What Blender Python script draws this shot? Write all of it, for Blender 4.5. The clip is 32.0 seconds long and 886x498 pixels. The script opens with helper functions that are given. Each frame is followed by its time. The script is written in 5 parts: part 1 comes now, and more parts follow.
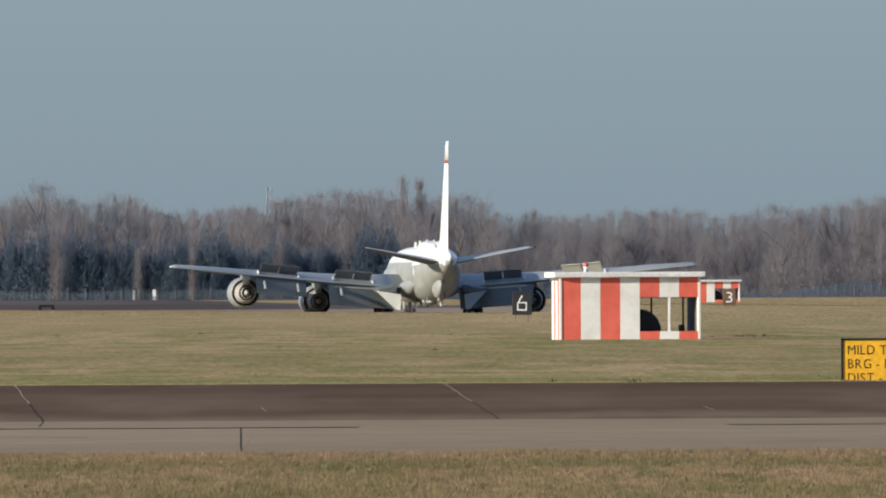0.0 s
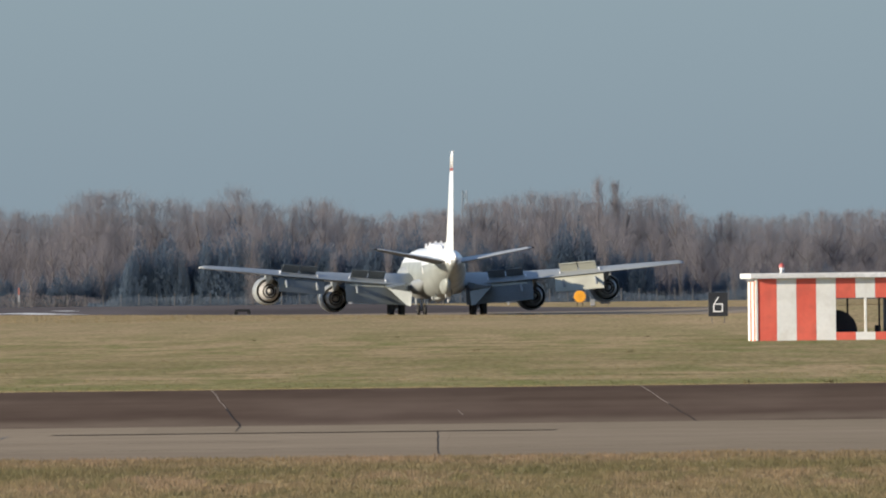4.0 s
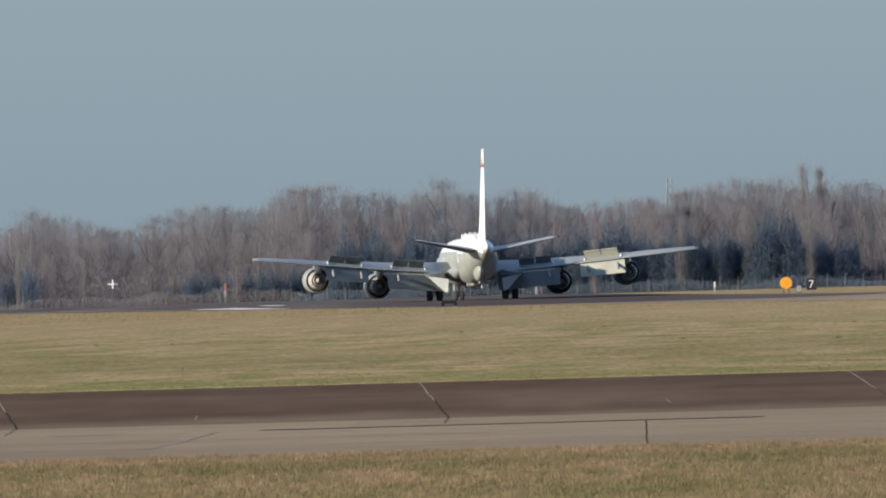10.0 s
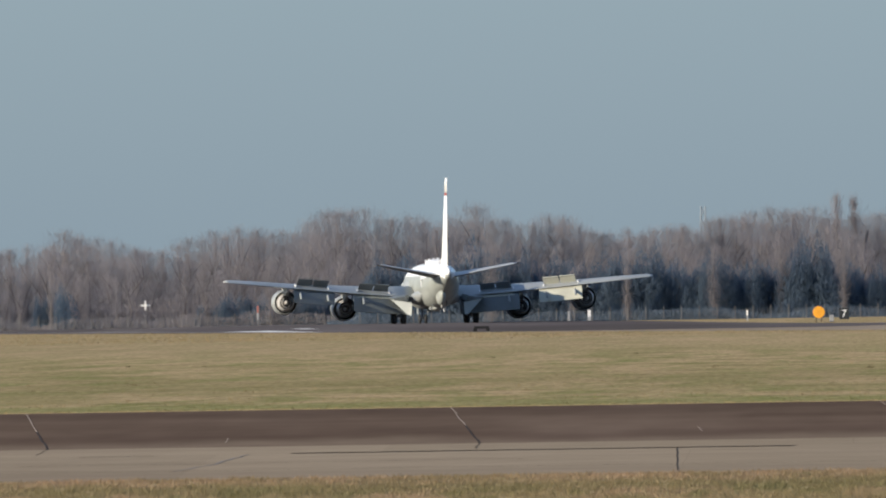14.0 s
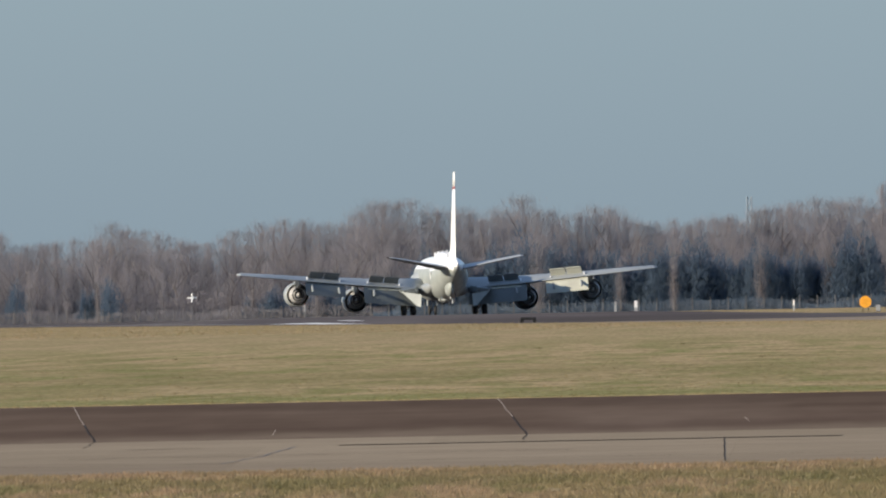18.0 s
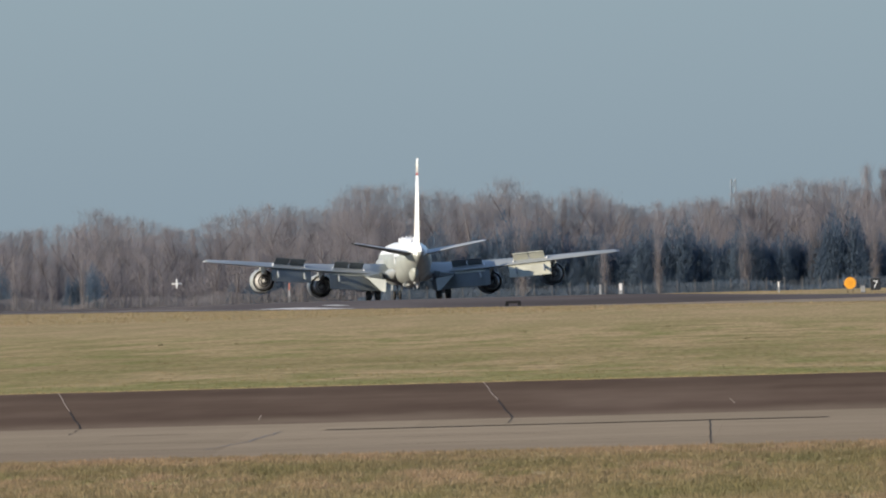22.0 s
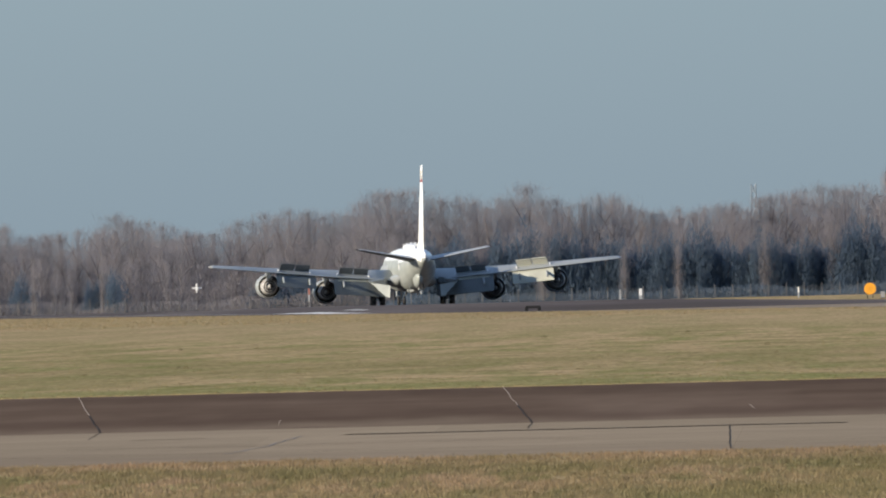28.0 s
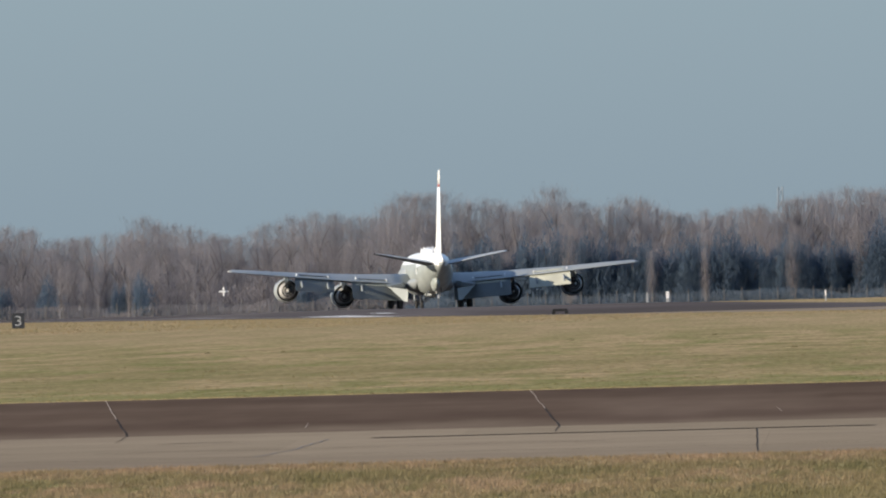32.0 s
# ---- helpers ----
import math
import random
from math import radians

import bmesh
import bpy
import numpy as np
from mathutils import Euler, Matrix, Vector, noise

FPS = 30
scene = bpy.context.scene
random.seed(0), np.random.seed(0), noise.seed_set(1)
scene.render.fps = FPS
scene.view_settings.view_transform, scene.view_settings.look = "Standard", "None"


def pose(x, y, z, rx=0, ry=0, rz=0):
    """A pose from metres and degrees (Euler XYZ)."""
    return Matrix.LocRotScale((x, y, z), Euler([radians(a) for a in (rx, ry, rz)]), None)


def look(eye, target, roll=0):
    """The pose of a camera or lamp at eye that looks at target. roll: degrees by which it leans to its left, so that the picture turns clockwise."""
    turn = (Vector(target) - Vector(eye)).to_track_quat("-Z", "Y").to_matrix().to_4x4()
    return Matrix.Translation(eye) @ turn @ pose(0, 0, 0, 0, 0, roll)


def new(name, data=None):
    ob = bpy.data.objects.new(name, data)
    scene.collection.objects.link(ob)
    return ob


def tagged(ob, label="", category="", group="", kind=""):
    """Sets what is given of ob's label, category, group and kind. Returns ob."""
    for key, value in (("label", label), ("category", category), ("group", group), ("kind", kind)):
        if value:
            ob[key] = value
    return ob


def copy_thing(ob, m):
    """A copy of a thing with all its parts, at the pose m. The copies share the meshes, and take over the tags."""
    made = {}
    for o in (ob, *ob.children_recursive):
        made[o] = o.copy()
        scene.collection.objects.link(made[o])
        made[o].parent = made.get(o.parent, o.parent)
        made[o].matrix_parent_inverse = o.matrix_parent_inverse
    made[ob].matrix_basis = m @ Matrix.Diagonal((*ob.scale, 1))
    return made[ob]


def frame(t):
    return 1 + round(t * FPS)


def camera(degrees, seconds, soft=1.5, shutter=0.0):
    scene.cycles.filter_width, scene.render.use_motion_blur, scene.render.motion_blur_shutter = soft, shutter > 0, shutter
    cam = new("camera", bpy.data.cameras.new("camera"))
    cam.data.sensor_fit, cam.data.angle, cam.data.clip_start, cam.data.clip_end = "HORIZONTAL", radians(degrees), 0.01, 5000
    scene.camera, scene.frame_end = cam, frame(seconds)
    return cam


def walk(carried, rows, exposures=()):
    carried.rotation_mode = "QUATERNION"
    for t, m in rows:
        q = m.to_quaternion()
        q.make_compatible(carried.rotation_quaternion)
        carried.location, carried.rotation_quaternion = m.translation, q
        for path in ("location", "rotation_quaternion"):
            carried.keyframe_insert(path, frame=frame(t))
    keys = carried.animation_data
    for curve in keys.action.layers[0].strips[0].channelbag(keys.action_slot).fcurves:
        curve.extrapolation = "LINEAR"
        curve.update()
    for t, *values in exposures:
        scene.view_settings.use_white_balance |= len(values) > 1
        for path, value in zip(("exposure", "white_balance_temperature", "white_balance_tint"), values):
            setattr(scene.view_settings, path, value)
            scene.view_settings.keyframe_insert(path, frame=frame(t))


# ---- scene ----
EYE = (0.0, 0.0, 2.0)


def aim(turn, tilt, lean):
    """A pose on the tripod: degrees to the right, up, and by which the right side of the picture is raised."""
    a, b = radians(turn), radians(tilt)
    return look(EYE, (1000 * math.sin(a), 1000 * math.cos(a), EYE[2] + 1000 * math.tan(b)), -lean)


cam = camera(1.9528, 32.0, soft=2.0)
walk(cam, [
    (0, aim(0.0000, 0.0859, 0.300)), (0.5, aim(-0.0526, 0.1061, 0.308)), (1, aim(-0.1255, 0.0884, 0.452)),
    (1.5, aim(-0.1893, 0.0853, 0.590)), (2, aim(-0.2431, 0.0949, 0.812)), (2.5, aim(-0.2763, 0.1175, 0.655)),
    (3, aim(-0.3193, 0.1210, 0.565)), (3.5, aim(-0.3658, 0.1149, 0.598)), (4, aim(-0.4313, 0.0952, 0.659)),
    (4.5, aim(-0.4980, 0.0823, 0.798)), (6.5, aim(-0.6183, 0.0828, 1.037)), (7, aim(-0.6909, 0.0980, 1.210)),
    (7.5, aim(-0.7283, 0.1187, 1.240)), (8, aim(-0.7411, 0.1165, 1.208)), (8.5, aim(-0.7382, 0.1012, 1.291)),
    (9, aim(-0.7618, 0.0907, 1.356)), (9.5, aim(-0.8239, 0.0808, 1.493)), (10, aim(-0.8849, 0.0824, 1.558)),
    (10.5, aim(-0.9142, 0.0758, 1.242)), (11, aim(-0.9118, 0.0861, 0.993)), (11.5, aim(-0.9097, 0.1022, 0.922)),
    (12, aim(-0.9041, 0.0983, 1.071)), (12.5, aim(-0.9136, 0.1065, 1.163)), (13, aim(-0.9358, 0.1327, 1.113)),
    (13.5, aim(-0.9451, 0.1457, 0.955)), (14, aim(-0.9570, 0.1390, 0.891)), (14.5, aim(-0.9852, 0.1352, 1.006)),
    (16.5, aim(-1.0198, 0.1122, 0.980)), (17, aim(-1.0139, 0.0979, 1.054)), (17.5, aim(-1.0440, 0.1041, 1.157)),
    (18, aim(-1.0595, 0.1218, 1.121)), (18.5, aim(-1.0657, 0.1095, 1.086)), (19, aim(-1.0520, 0.1118, 1.002)),
    (19.5, aim(-1.0419, 0.1162, 1.097)), (20, aim(-1.0513, 0.1249, 1.350)), (20.5, aim(-1.0562, 0.1248, 1.422)),
    (21, aim(-1.0416, 0.1163, 1.536)), (21.5, aim(-1.0302, 0.1014, 1.454)), (22, aim(-1.0261, 0.0858, 1.508)),
    (22.5, aim(-1.0448, 0.0921, 1.468)), (23, aim(-1.0734, 0.0877, 1.585)), (23.5, aim(-1.0947, 0.0784, 1.613)),
    (24, aim(-1.0824, 0.0711, 1.545)), (24.5, aim(-1.0611, 0.0720, 1.338)), (25, aim(-1.0585, 0.0716, 1.301)),
    (25.5, aim(-1.0804, 0.0757, 1.367)), (27.5, aim(-1.0628, 0.1002, 1.341)), (28, aim(-1.0698, 0.0975, 1.409)),
    (28.5, aim(-1.0861, 0.0839, 1.581)), (29, aim(-1.1034, 0.0987, 1.551)), (29.5, aim(-1.1115, 0.1193, 1.568)),
    (30, aim(-1.0951, 0.1181, 1.351)), (30.5, aim(-1.0944, 0.1126, 1.437)), (31, aim(-1.1127, 0.1177, 1.568)),
    (31.5, aim(-1.1307, 0.1163, 1.563)), (32, aim(-1.1291, 0.1060, 1.476))],
     exposures=[(0.0, 0.67), (4.0, 0.69), (9.0, 0.76), (14.0, 0.79), (32.0, 0.79)])

# ---- world, sun ----
SUN_TURN, SUN_HIGH = 21.0, 16.3      # degrees behind the square left of the view, and above the horizon
sun_way = Vector((-math.cos(radians(SUN_TURN)) * math.cos(radians(SUN_HIGH)),
                  -math.sin(radians(SUN_TURN)) * math.cos(radians(SUN_HIGH)), math.sin(radians(SUN_HIGH))))
world = bpy.data.worlds.new("winter_sky")
scene.world = world
world.use_nodes = True
wt = world.node_tree
sky = wt.nodes.new("ShaderNodeTexSky")
sky.sky_type, sky.sun_disc = "NISHITA", False
sky.sun_elevation = radians(SUN_HIGH)
sky.sun_rotation = math.atan2(sun_way.x, sun_way.y)
sky.air_density, sky.dust_density, sky.ozone_density = 1.0, 0.9, 2.0
tint = wt.nodes.new("ShaderNodeMix")
tint.data_type, tint.blend_type = "RGBA", "MULTIPLY"
tint.inputs[0].default_value = 1.0
tint.inputs[7].default_value = (0.85, 1.11, 1.56, 1)
wt.links.new(sky.outputs[0], tint.inputs[6])
haze = wt.nodes.new("ShaderNodeMix")                 # thin winter haze evens the sky out
haze.data_type = "RGBA"
haze.inputs[0].default_value = 0.4
haze.inputs[7].default_value = (2.50, 3.42, 4.75, 1)
wt.links.new(tint.outputs[2], haze.inputs[6])
wt.links.new(haze.outputs[2], wt.nodes["Background"].inputs[0])
wt.nodes["Background"].inputs[1].default_value = 0.070
sun = new("sun", bpy.data.lights.new("sun", "SUN"))
sun.data.energy, sun.data.angle, sun.data.color = 4.8, radians(0.55), (1.0, 0.88, 0.72)
sun.matrix_world = look(sun_way * 500, (0, 0, 0))


# ---- materials ----
def surface(name, low, high, scale=1.0, fine=12.0, rough=0.7, metal=0.0, bump=0.15, rand=0.0, stretch=(1, 1, 1), fine_mix=0.35,
            stain=None, stain_scale=0.3, stain_amount=0.3, coat=0.0, island=False, depth=0.02, thin=0.0, gloss=0.5):
    """A surface whose colour wanders between low and high at two sizes, with grain, stains and a fine relief."""
    m = bpy.data.materials.new(name)
    m.use_nodes = True
    nt = m.node_tree
    n, ln = nt.nodes, nt.links
    bsdf = n["Principled BSDF"]
    co, mp = n.new("ShaderNodeTexCoord"), n.new("ShaderNodeMapping")
    mp.inputs["Scale"].default_value = stretch
    ln.new(co.outputs["Object"], mp.inputs["Vector"])

    def noise_of(size, detail=4.0):
        t = n.new("ShaderNodeTexNoise")
        t.inputs["Scale"].default_value, t.inputs["Detail"].default_value = size, detail
        ln.new(mp.outputs[0], t.inputs["Vector"])
        return t.outputs["Fac"]

    def blend(a, b, fac, kind="MIX"):
        x = n.new("ShaderNodeMix")
        x.data_type, x.blend_type = "RGBA", kind
        for socket, v in ((x.inputs[0], fac), (x.inputs[6], a), (x.inputs[7], b)):
            if isinstance(v, bpy.types.NodeSocket):
                ln.new(v, socket)
            else:
                socket.default_value = v if isinstance(v, float) else (*v, 1)
        return x.outputs[2]

    def ramp(fac, a, b):
        r = n.new("ShaderNodeMapRange")
        r.inputs["From Min"].default_value, r.inputs["From Max"].default_value = a, b
        ln.new(fac, r.inputs["Value"])
        return r.outputs["Result"]

    colour = blend(low, high, ramp(noise_of(scale), 0.35, 0.65))
    grain = noise_of(fine, 3.0)
    shade = blend((0.62, 0.62, 0.62), (1.25, 1.25, 1.25), ramp(grain, 0.3, 0.7))
    colour = blend(colour, shade, fine_mix, "MULTIPLY")
    if stain:
        f = n.new("ShaderNodeMath")
        f.operation = "MULTIPLY"
        f.inputs[1].default_value = stain_amount
        ln.new(ramp(noise_of(stain_scale, 5.0), 0.52, 0.68), f.inputs[0])
        colour = blend(colour, stain, f.outputs[0])
    if rand:
        if island:
            src = n.new("ShaderNodeNewGeometry").outputs["Random Per Island"]
        else:
            src = n.new("ShaderNodeObjectInfo").outputs["Random"]
        v = n.new("ShaderNodeMapRange")
        v.inputs["To Min"].default_value, v.inputs["To Max"].default_value = 1 - rand, 1 + rand
        ln.new(src, v.inputs["Value"])
        comb = n.new("ShaderNodeCombineColor")
        for i in range(3):
            ln.new(v.outputs["Result"], comb.inputs[i])
        colour = blend(colour, comb.outputs[0], 1.0, "MULTIPLY")
    ln.new(colour, bsdf.inputs["Base Color"])
    bsdf.inputs["Roughness"].default_value, bsdf.inputs["Metallic"].default_value = rough, metal
    bsdf.inputs["Coat Weight"].default_value = coat
    bsdf.inputs["Specular IOR Level"].default_value = gloss
    if thin:
        tr, mix = n.new("ShaderNodeBsdfTranslucent"), n.new("ShaderNodeMixShader")
        mix.inputs[0].default_value = thin
        ln.new(colour, tr.inputs["Color"])
        ln.new(bsdf.outputs[0], mix.inputs[1])
        ln.new(tr.outputs[0], mix.inputs[2])
        ln.new(mix.outputs[0], n["Material Output"].inputs["Surface"])
    if bump:
        b = n.new("ShaderNodeBump")
        b.inputs["Strength"].default_value, b.inputs["Distance"].default_value = bump, depth
        ln.new(grain, b.inputs["Height"])
        ln.new(b.outputs[0], bsdf.inputs["Normal"])
    return m




def ground_cover(name, straw, olive, green, big, small, fine, strips=(), thin=0.0, rand=0.0, grain=0.16, streak=None):
    """Ground in three tones: wide drifts of two, smaller tufts or smears of the third, and a fine grain, each of its own size (per metre, across and along).
    strips: mown, trodden or dusty strips that run beside the taxiway (from, to, softness, colour, how much)."""
    m = bpy.data.materials.new(name)
    m.use_nodes = True
    n, ln = m.node_tree.nodes, m.node_tree.links
    bsdf = n["Principled BSDF"]
    co = n.new("ShaderNodeTexCoord")

    def drift(size, detail, a, b, c=0.0, d=1.0):
        mp, t, r = n.new("ShaderNodeMapping"), n.new("ShaderNodeTexNoise"), n.new("ShaderNodeMapRange")
        mp.inputs["Scale"].default_value = (*size, 0.0)
        mp.inputs["Location"].default_value = (3.7 * size[0], 1.3 * size[1], 9.1 * size[0])
        ln.new(co.outputs["Object"], mp.inputs["Vector"])
        ln.new(mp.outputs[0], t.inputs["Vector"])
        t.inputs["Scale"].default_value, t.inputs["Detail"].default_value, t.inputs["Roughness"].default_value = 1.0, detail, 0.55
        for key, v in (("From Min", a), ("From Max", b), ("To Min", c), ("To Max", d)):
            r.inputs[key].default_value = v
        ln.new(t.outputs["Fac"], r.inputs["Value"])
        return r.outputs["Result"]

    def blend(a, b, fac, kind="MIX"):
        x = n.new("ShaderNodeMix")
        x.data_type, x.blend_type = "RGBA", kind
        for socket, v in ((x.inputs[0], fac), (x.inputs[6], a), (x.inputs[7], b)):
            if isinstance(v, bpy.types.NodeSocket):
                ln.new(v, socket)
            else:
                socket.default_value = v if isinstance(v, float) else (*v, 1)
        return x.outputs[2]

    colour = blend(straw, olive, drift(big, 3.0, 0.40, 0.60))
    colour = blend(colour, green, drift(small, 2.0, 0.46, 0.70, 0.0, 0.85))
    if streak:
        colour = blend(colour, streak, drift((0.24, 0.050), 2.0, 0.56, 0.68, 0.0, 0.6))
        colour = blend(colour, straw, drift((0.17, 0.035), 2.0, 0.58, 0.70, 0.0, 0.6))
    for y0, y1, soft, tone, much in strips:
        xyz, wave = n.new("ShaderNodeSeparateXYZ"), n.new("ShaderNodeMath")
        ln.new(co.outputs["Object"], xyz.inputs[0])
        wave.operation = "ADD"
        ln.new(xyz.outputs["Y"], wave.inputs[0])
        ln.new(drift(small, 3.0, 0.3, 0.7, -1.6 * soft, 1.6 * soft), wave.inputs[1])
        ends = []
        for at, sign in ((y0, 1), (y1, -1)):
            r = n.new("ShaderNodeMapRange")
            r.inputs["From Min"].default_value, r.inputs["From Max"].default_value = at - sign * soft, at + sign * soft
            ln.new(wave.outputs[0], r.inputs["Value"])
            ends.append(r.outputs["Result"])
        both, some = n.new("ShaderNodeMath"), n.new("ShaderNodeMath")
        both.operation = some.operation = "MULTIPLY"
        ln.new(ends[0], both.inputs[0])
        ln.new(ends[1], both.inputs[1])
        ln.new(both.outputs[0], some.inputs[0])
        some.inputs[1].default_value = much
        colour = blend(colour, tone, some.outputs[0])
    grey = n.new("ShaderNodeCombineColor")
    shade = drift(fine, 2.0, 0.32, 0.68, 1 - grain, 1 + grain)
    if rand:
        v, k = n.new("ShaderNodeMapRange"), n.new("ShaderNodeMath")
        v.inputs["To Min"].default_value, v.inputs["To Max"].default_value = 1 - rand, 1 + rand
        ln.new(n.new("ShaderNodeNewGeometry").outputs["Random Per Island"], v.inputs["Value"])
        k.operation = "MULTIPLY"
        ln.new(shade, k.inputs[0])
        ln.new(v.outputs["Result"], k.inputs[1])
        shade = k.outputs[0]
    for i in range(3):
        ln.new(shade, grey.inputs[i])
    colour = blend(colour, grey.outputs[0], 1.0, "MULTIPLY")
    ln.new(colour, bsdf.inputs["Base Color"])
    bsdf.inputs["Roughness"].default_value, bsdf.inputs["Specular IOR Level"].default_value = 0.95, 0.0
    if thin:
        tr, mix = n.new("ShaderNodeBsdfTranslucent"), n.new("ShaderNodeMixShader")
        mix.inputs[0].default_value = thin
        ln.new(colour, tr.inputs["Color"])
        ln.new(bsdf.outputs[0], mix.inputs[1])
        ln.new(tr.outputs[0], mix.inputs[2])
        ln.new(mix.outputs[0], n["Material Output"].inputs["Surface"])
    return m


STRAW, OLIVE, GREEN = (0.356, 0.268, 0.152), (0.258, 0.212, 0.106), (0.182, 0.188, 0.072)
FIELD_STRIPS = ((380, 426, 3, (0.365, 0.285, 0.150), 0.8), (438, 520, 9, (0.185, 0.192, 0.075), 0.6), (650, 780, 40, (0.225, 0.185, 0.092), 0.45), (1180, 2900, 60, (0.350, 0.262, 0.155), 0.5))
EDGE_STRIPS = ((302, 330, 4, (0.30, 0.208, 0.135), 0.45), (284, 299, 4, (0.165, 0.148, 0.072), 0.6), (236, 258, 6, (0.19, 0.175, 0.080), 0.5))
GRASS = ground_cover("grass", STRAW, OLIVE, GREEN, (0.28, 0.010), (0.70, 0.026), (4.5, 0.16), FIELD_STRIPS, grain=0.22, streak=(0.165, 0.145, 0.066))
BLADE = ground_cover("grass_blades", STRAW, OLIVE, GREEN, (0.28, 0.010), (0.70, 0.026), (4.5, 0.16), FIELD_STRIPS, 0.5, 0.10, 0.22, (0.165, 0.145, 0.066))
BLADE_NEAR = ground_cover("grass_blades_near", (0.33, 0.235, 0.148), (0.262, 0.205, 0.112), (0.160, 0.150, 0.070), (0.7, 0.03), (1.8, 0.09), (9.0, 0.4), EDGE_STRIPS, 0.5, 0.06, 0.22)
ASPHALT = ground_cover("worn_asphalt", (0.098, 0.069, 0.051), (0.126, 0.090, 0.067), (0.152, 0.111, 0.083), (0.05, 0.055), (0.30, 0.018), (1.5, 0.12),
                       ((388, 402, 4, (0.088, 0.062, 0.047), 0.6), (341, 351, 4, (0.205, 0.158, 0.115), 0.6), (353, 361, 3, (0.098, 0.068, 0.052), 0.5)), grain=0.06)
CONCRETE = surface("weathered_concrete", (0.245, 0.196, 0.138), (0.290, 0.233, 0.166), 0.08, 4.0, 0.9, bump=0.25, rand=0.05, stain=(0.19, 0.148, 0.112), stain_scale=0.09, stain_amount=0.5, stretch=(0.3, 1, 1), gloss=0.0)
RUNWAY = surface("runway_asphalt", (0.100, 0.090, 0.090), (0.140, 0.124, 0.120), 0.03, 2.0, 0.85, bump=0.2, stain=(0.055, 0.046, 0.042), stain_scale=0.02, stain_amount=0.5, stretch=(1, 0.15, 1), gloss=0.0)
RUN_PALE = surface("pale_runway_concrete", (0.23, 0.185, 0.13), (0.28, 0.225, 0.16), 0.03, 2.0, 0.9, bump=0.2, stain=(0.24, 0.19, 0.14), stain_scale=0.02, stain_amount=0.4, stretch=(1, 0.15, 1), gloss=0.05)
TAR = surface("bitumen_seal", (0.040, 0.033, 0.028), (0.066, 0.055, 0.047), 1.0, 9.0, 0.95, gloss=0.03)
SEAL = surface("pale_joint_seal", (0.32, 0.25, 0.19), (0.42, 0.34, 0.26), 1.0, 6, 0.9, gloss=0.05)
CHALK = surface("faded_white_line", (0.12, 0.11, 0.10), (0.20, 0.19, 0.175), 0.4, 5.0, 0.85, stain=(0.3, 0.27, 0.24), stain_scale=0.5, stain_amount=0.5)
WORN = surface("worn_white_paint", (0.62, 0.61, 0.58), (0.78, 0.77, 0.74), 0.25, 2.0, 0.9, stain=(0.10, 0.09, 0.085), stain_scale=0.25, stain_amount=0.95, gloss=0.05)
DULL_RED = surface("faded_red_paint", (0.34, 0.13, 0.10), (0.42, 0.17, 0.13), 1.0, 8, 0.8)
RED = surface("red_board", (0.72, 0.122, 0.078), (0.80, 0.155, 0.10), 0.9, 9, 0.6, rand=0.06, fine_mix=0.1, stain=(0.42, 0.10, 0.07), stain_scale=1.4, stain_amount=0.35)
WHITE = surface("white_board", (0.80, 0.79, 0.73), (0.87, 0.86, 0.80), 0.9, 9, 0.6, rand=0.05, fine_mix=0.1, stain=(0.62, 0.58, 0.49), stain_scale=1.6, stain_amount=0.35)
ROOF_WHITE = surface("white_roof_sheet", (0.70, 0.69, 0.66), (0.80, 0.79, 0.77), 0.7, 10, 0.55, stain=(0.5, 0.48, 0.43), stain_scale=1.2, stain_amount=0.3)
INSIDE = surface("hut_inside", (0.66, 0.62, 0.53), (0.74, 0.70, 0.61), 0.8, 9, 0.85)
BLACK = surface("black_paint", (0.012, 0.012, 0.013), (0.022, 0.022, 0.024), 1.0, 12, 0.7, gloss=0.2)
SIGN_BLACK = surface("black_sign_face", (0.012, 0.014, 0.018), (0.022, 0.024, 0.028), 1.0, 12, 0.6)
SOIL = surface("bare_soil", (0.12, 0.075, 0.05), (0.20, 0.135, 0.095), 1.2, 6, 0.95, bump=0.4, gloss=0.0)
SIGN_WHITE = surface("white_sign_digits", (0.82, 0.82, 0.80), (0.88, 0.88, 0.86), 1.5, 12, 0.55)
SIGN_YELLOW = surface("yellow_sign_face", (0.76, 0.40, 0.012), (0.84, 0.45, 0.02), 1.5, 12, 0.5, stain=(0.5, 0.28, 0.02), stain_scale=2.0, stain_amount=0.25)
SIGN_ORANGE = surface("orange_disc", (0.78, 0.33, 0.02), (0.86, 0.38, 0.03), 1.5, 12, 0.5)
# Mast tone drawn towards the sky's blue-grey, distance haze put into its colour.
MAST = surface("mast_paint", (0.17, 0.21, 0.25), (0.21, 0.25, 0.29), 1.0, 8, 0.7)
GALV = surface("galvanised_steel", (0.34, 0.34, 0.33), (0.44, 0.44, 0.43), 1.5, 12, 0.5, metal=0.3)
FENCE = surface("fence_concrete", (0.115, 0.112, 0.112), (0.165, 0.158, 0.156), 0.8, 8, 0.85, rand=0.12)
MESH_WIRE = surface("fence_wire", (0.13, 0.14, 0.155), (0.18, 0.19, 0.205), 1.0, 8, 0.6)
BARK = surface("tree_bark", (0.105, 0.095, 0.095), (0.14, 0.128, 0.128), 0.6, 5, 0.95, bump=0.2, rand=0.1, gloss=0.0)
# Twigs paler and greyer, evergreen bluer: distance haze put into their base colours.
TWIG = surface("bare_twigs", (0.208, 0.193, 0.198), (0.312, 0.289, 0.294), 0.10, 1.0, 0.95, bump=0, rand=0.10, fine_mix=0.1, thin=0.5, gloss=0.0)
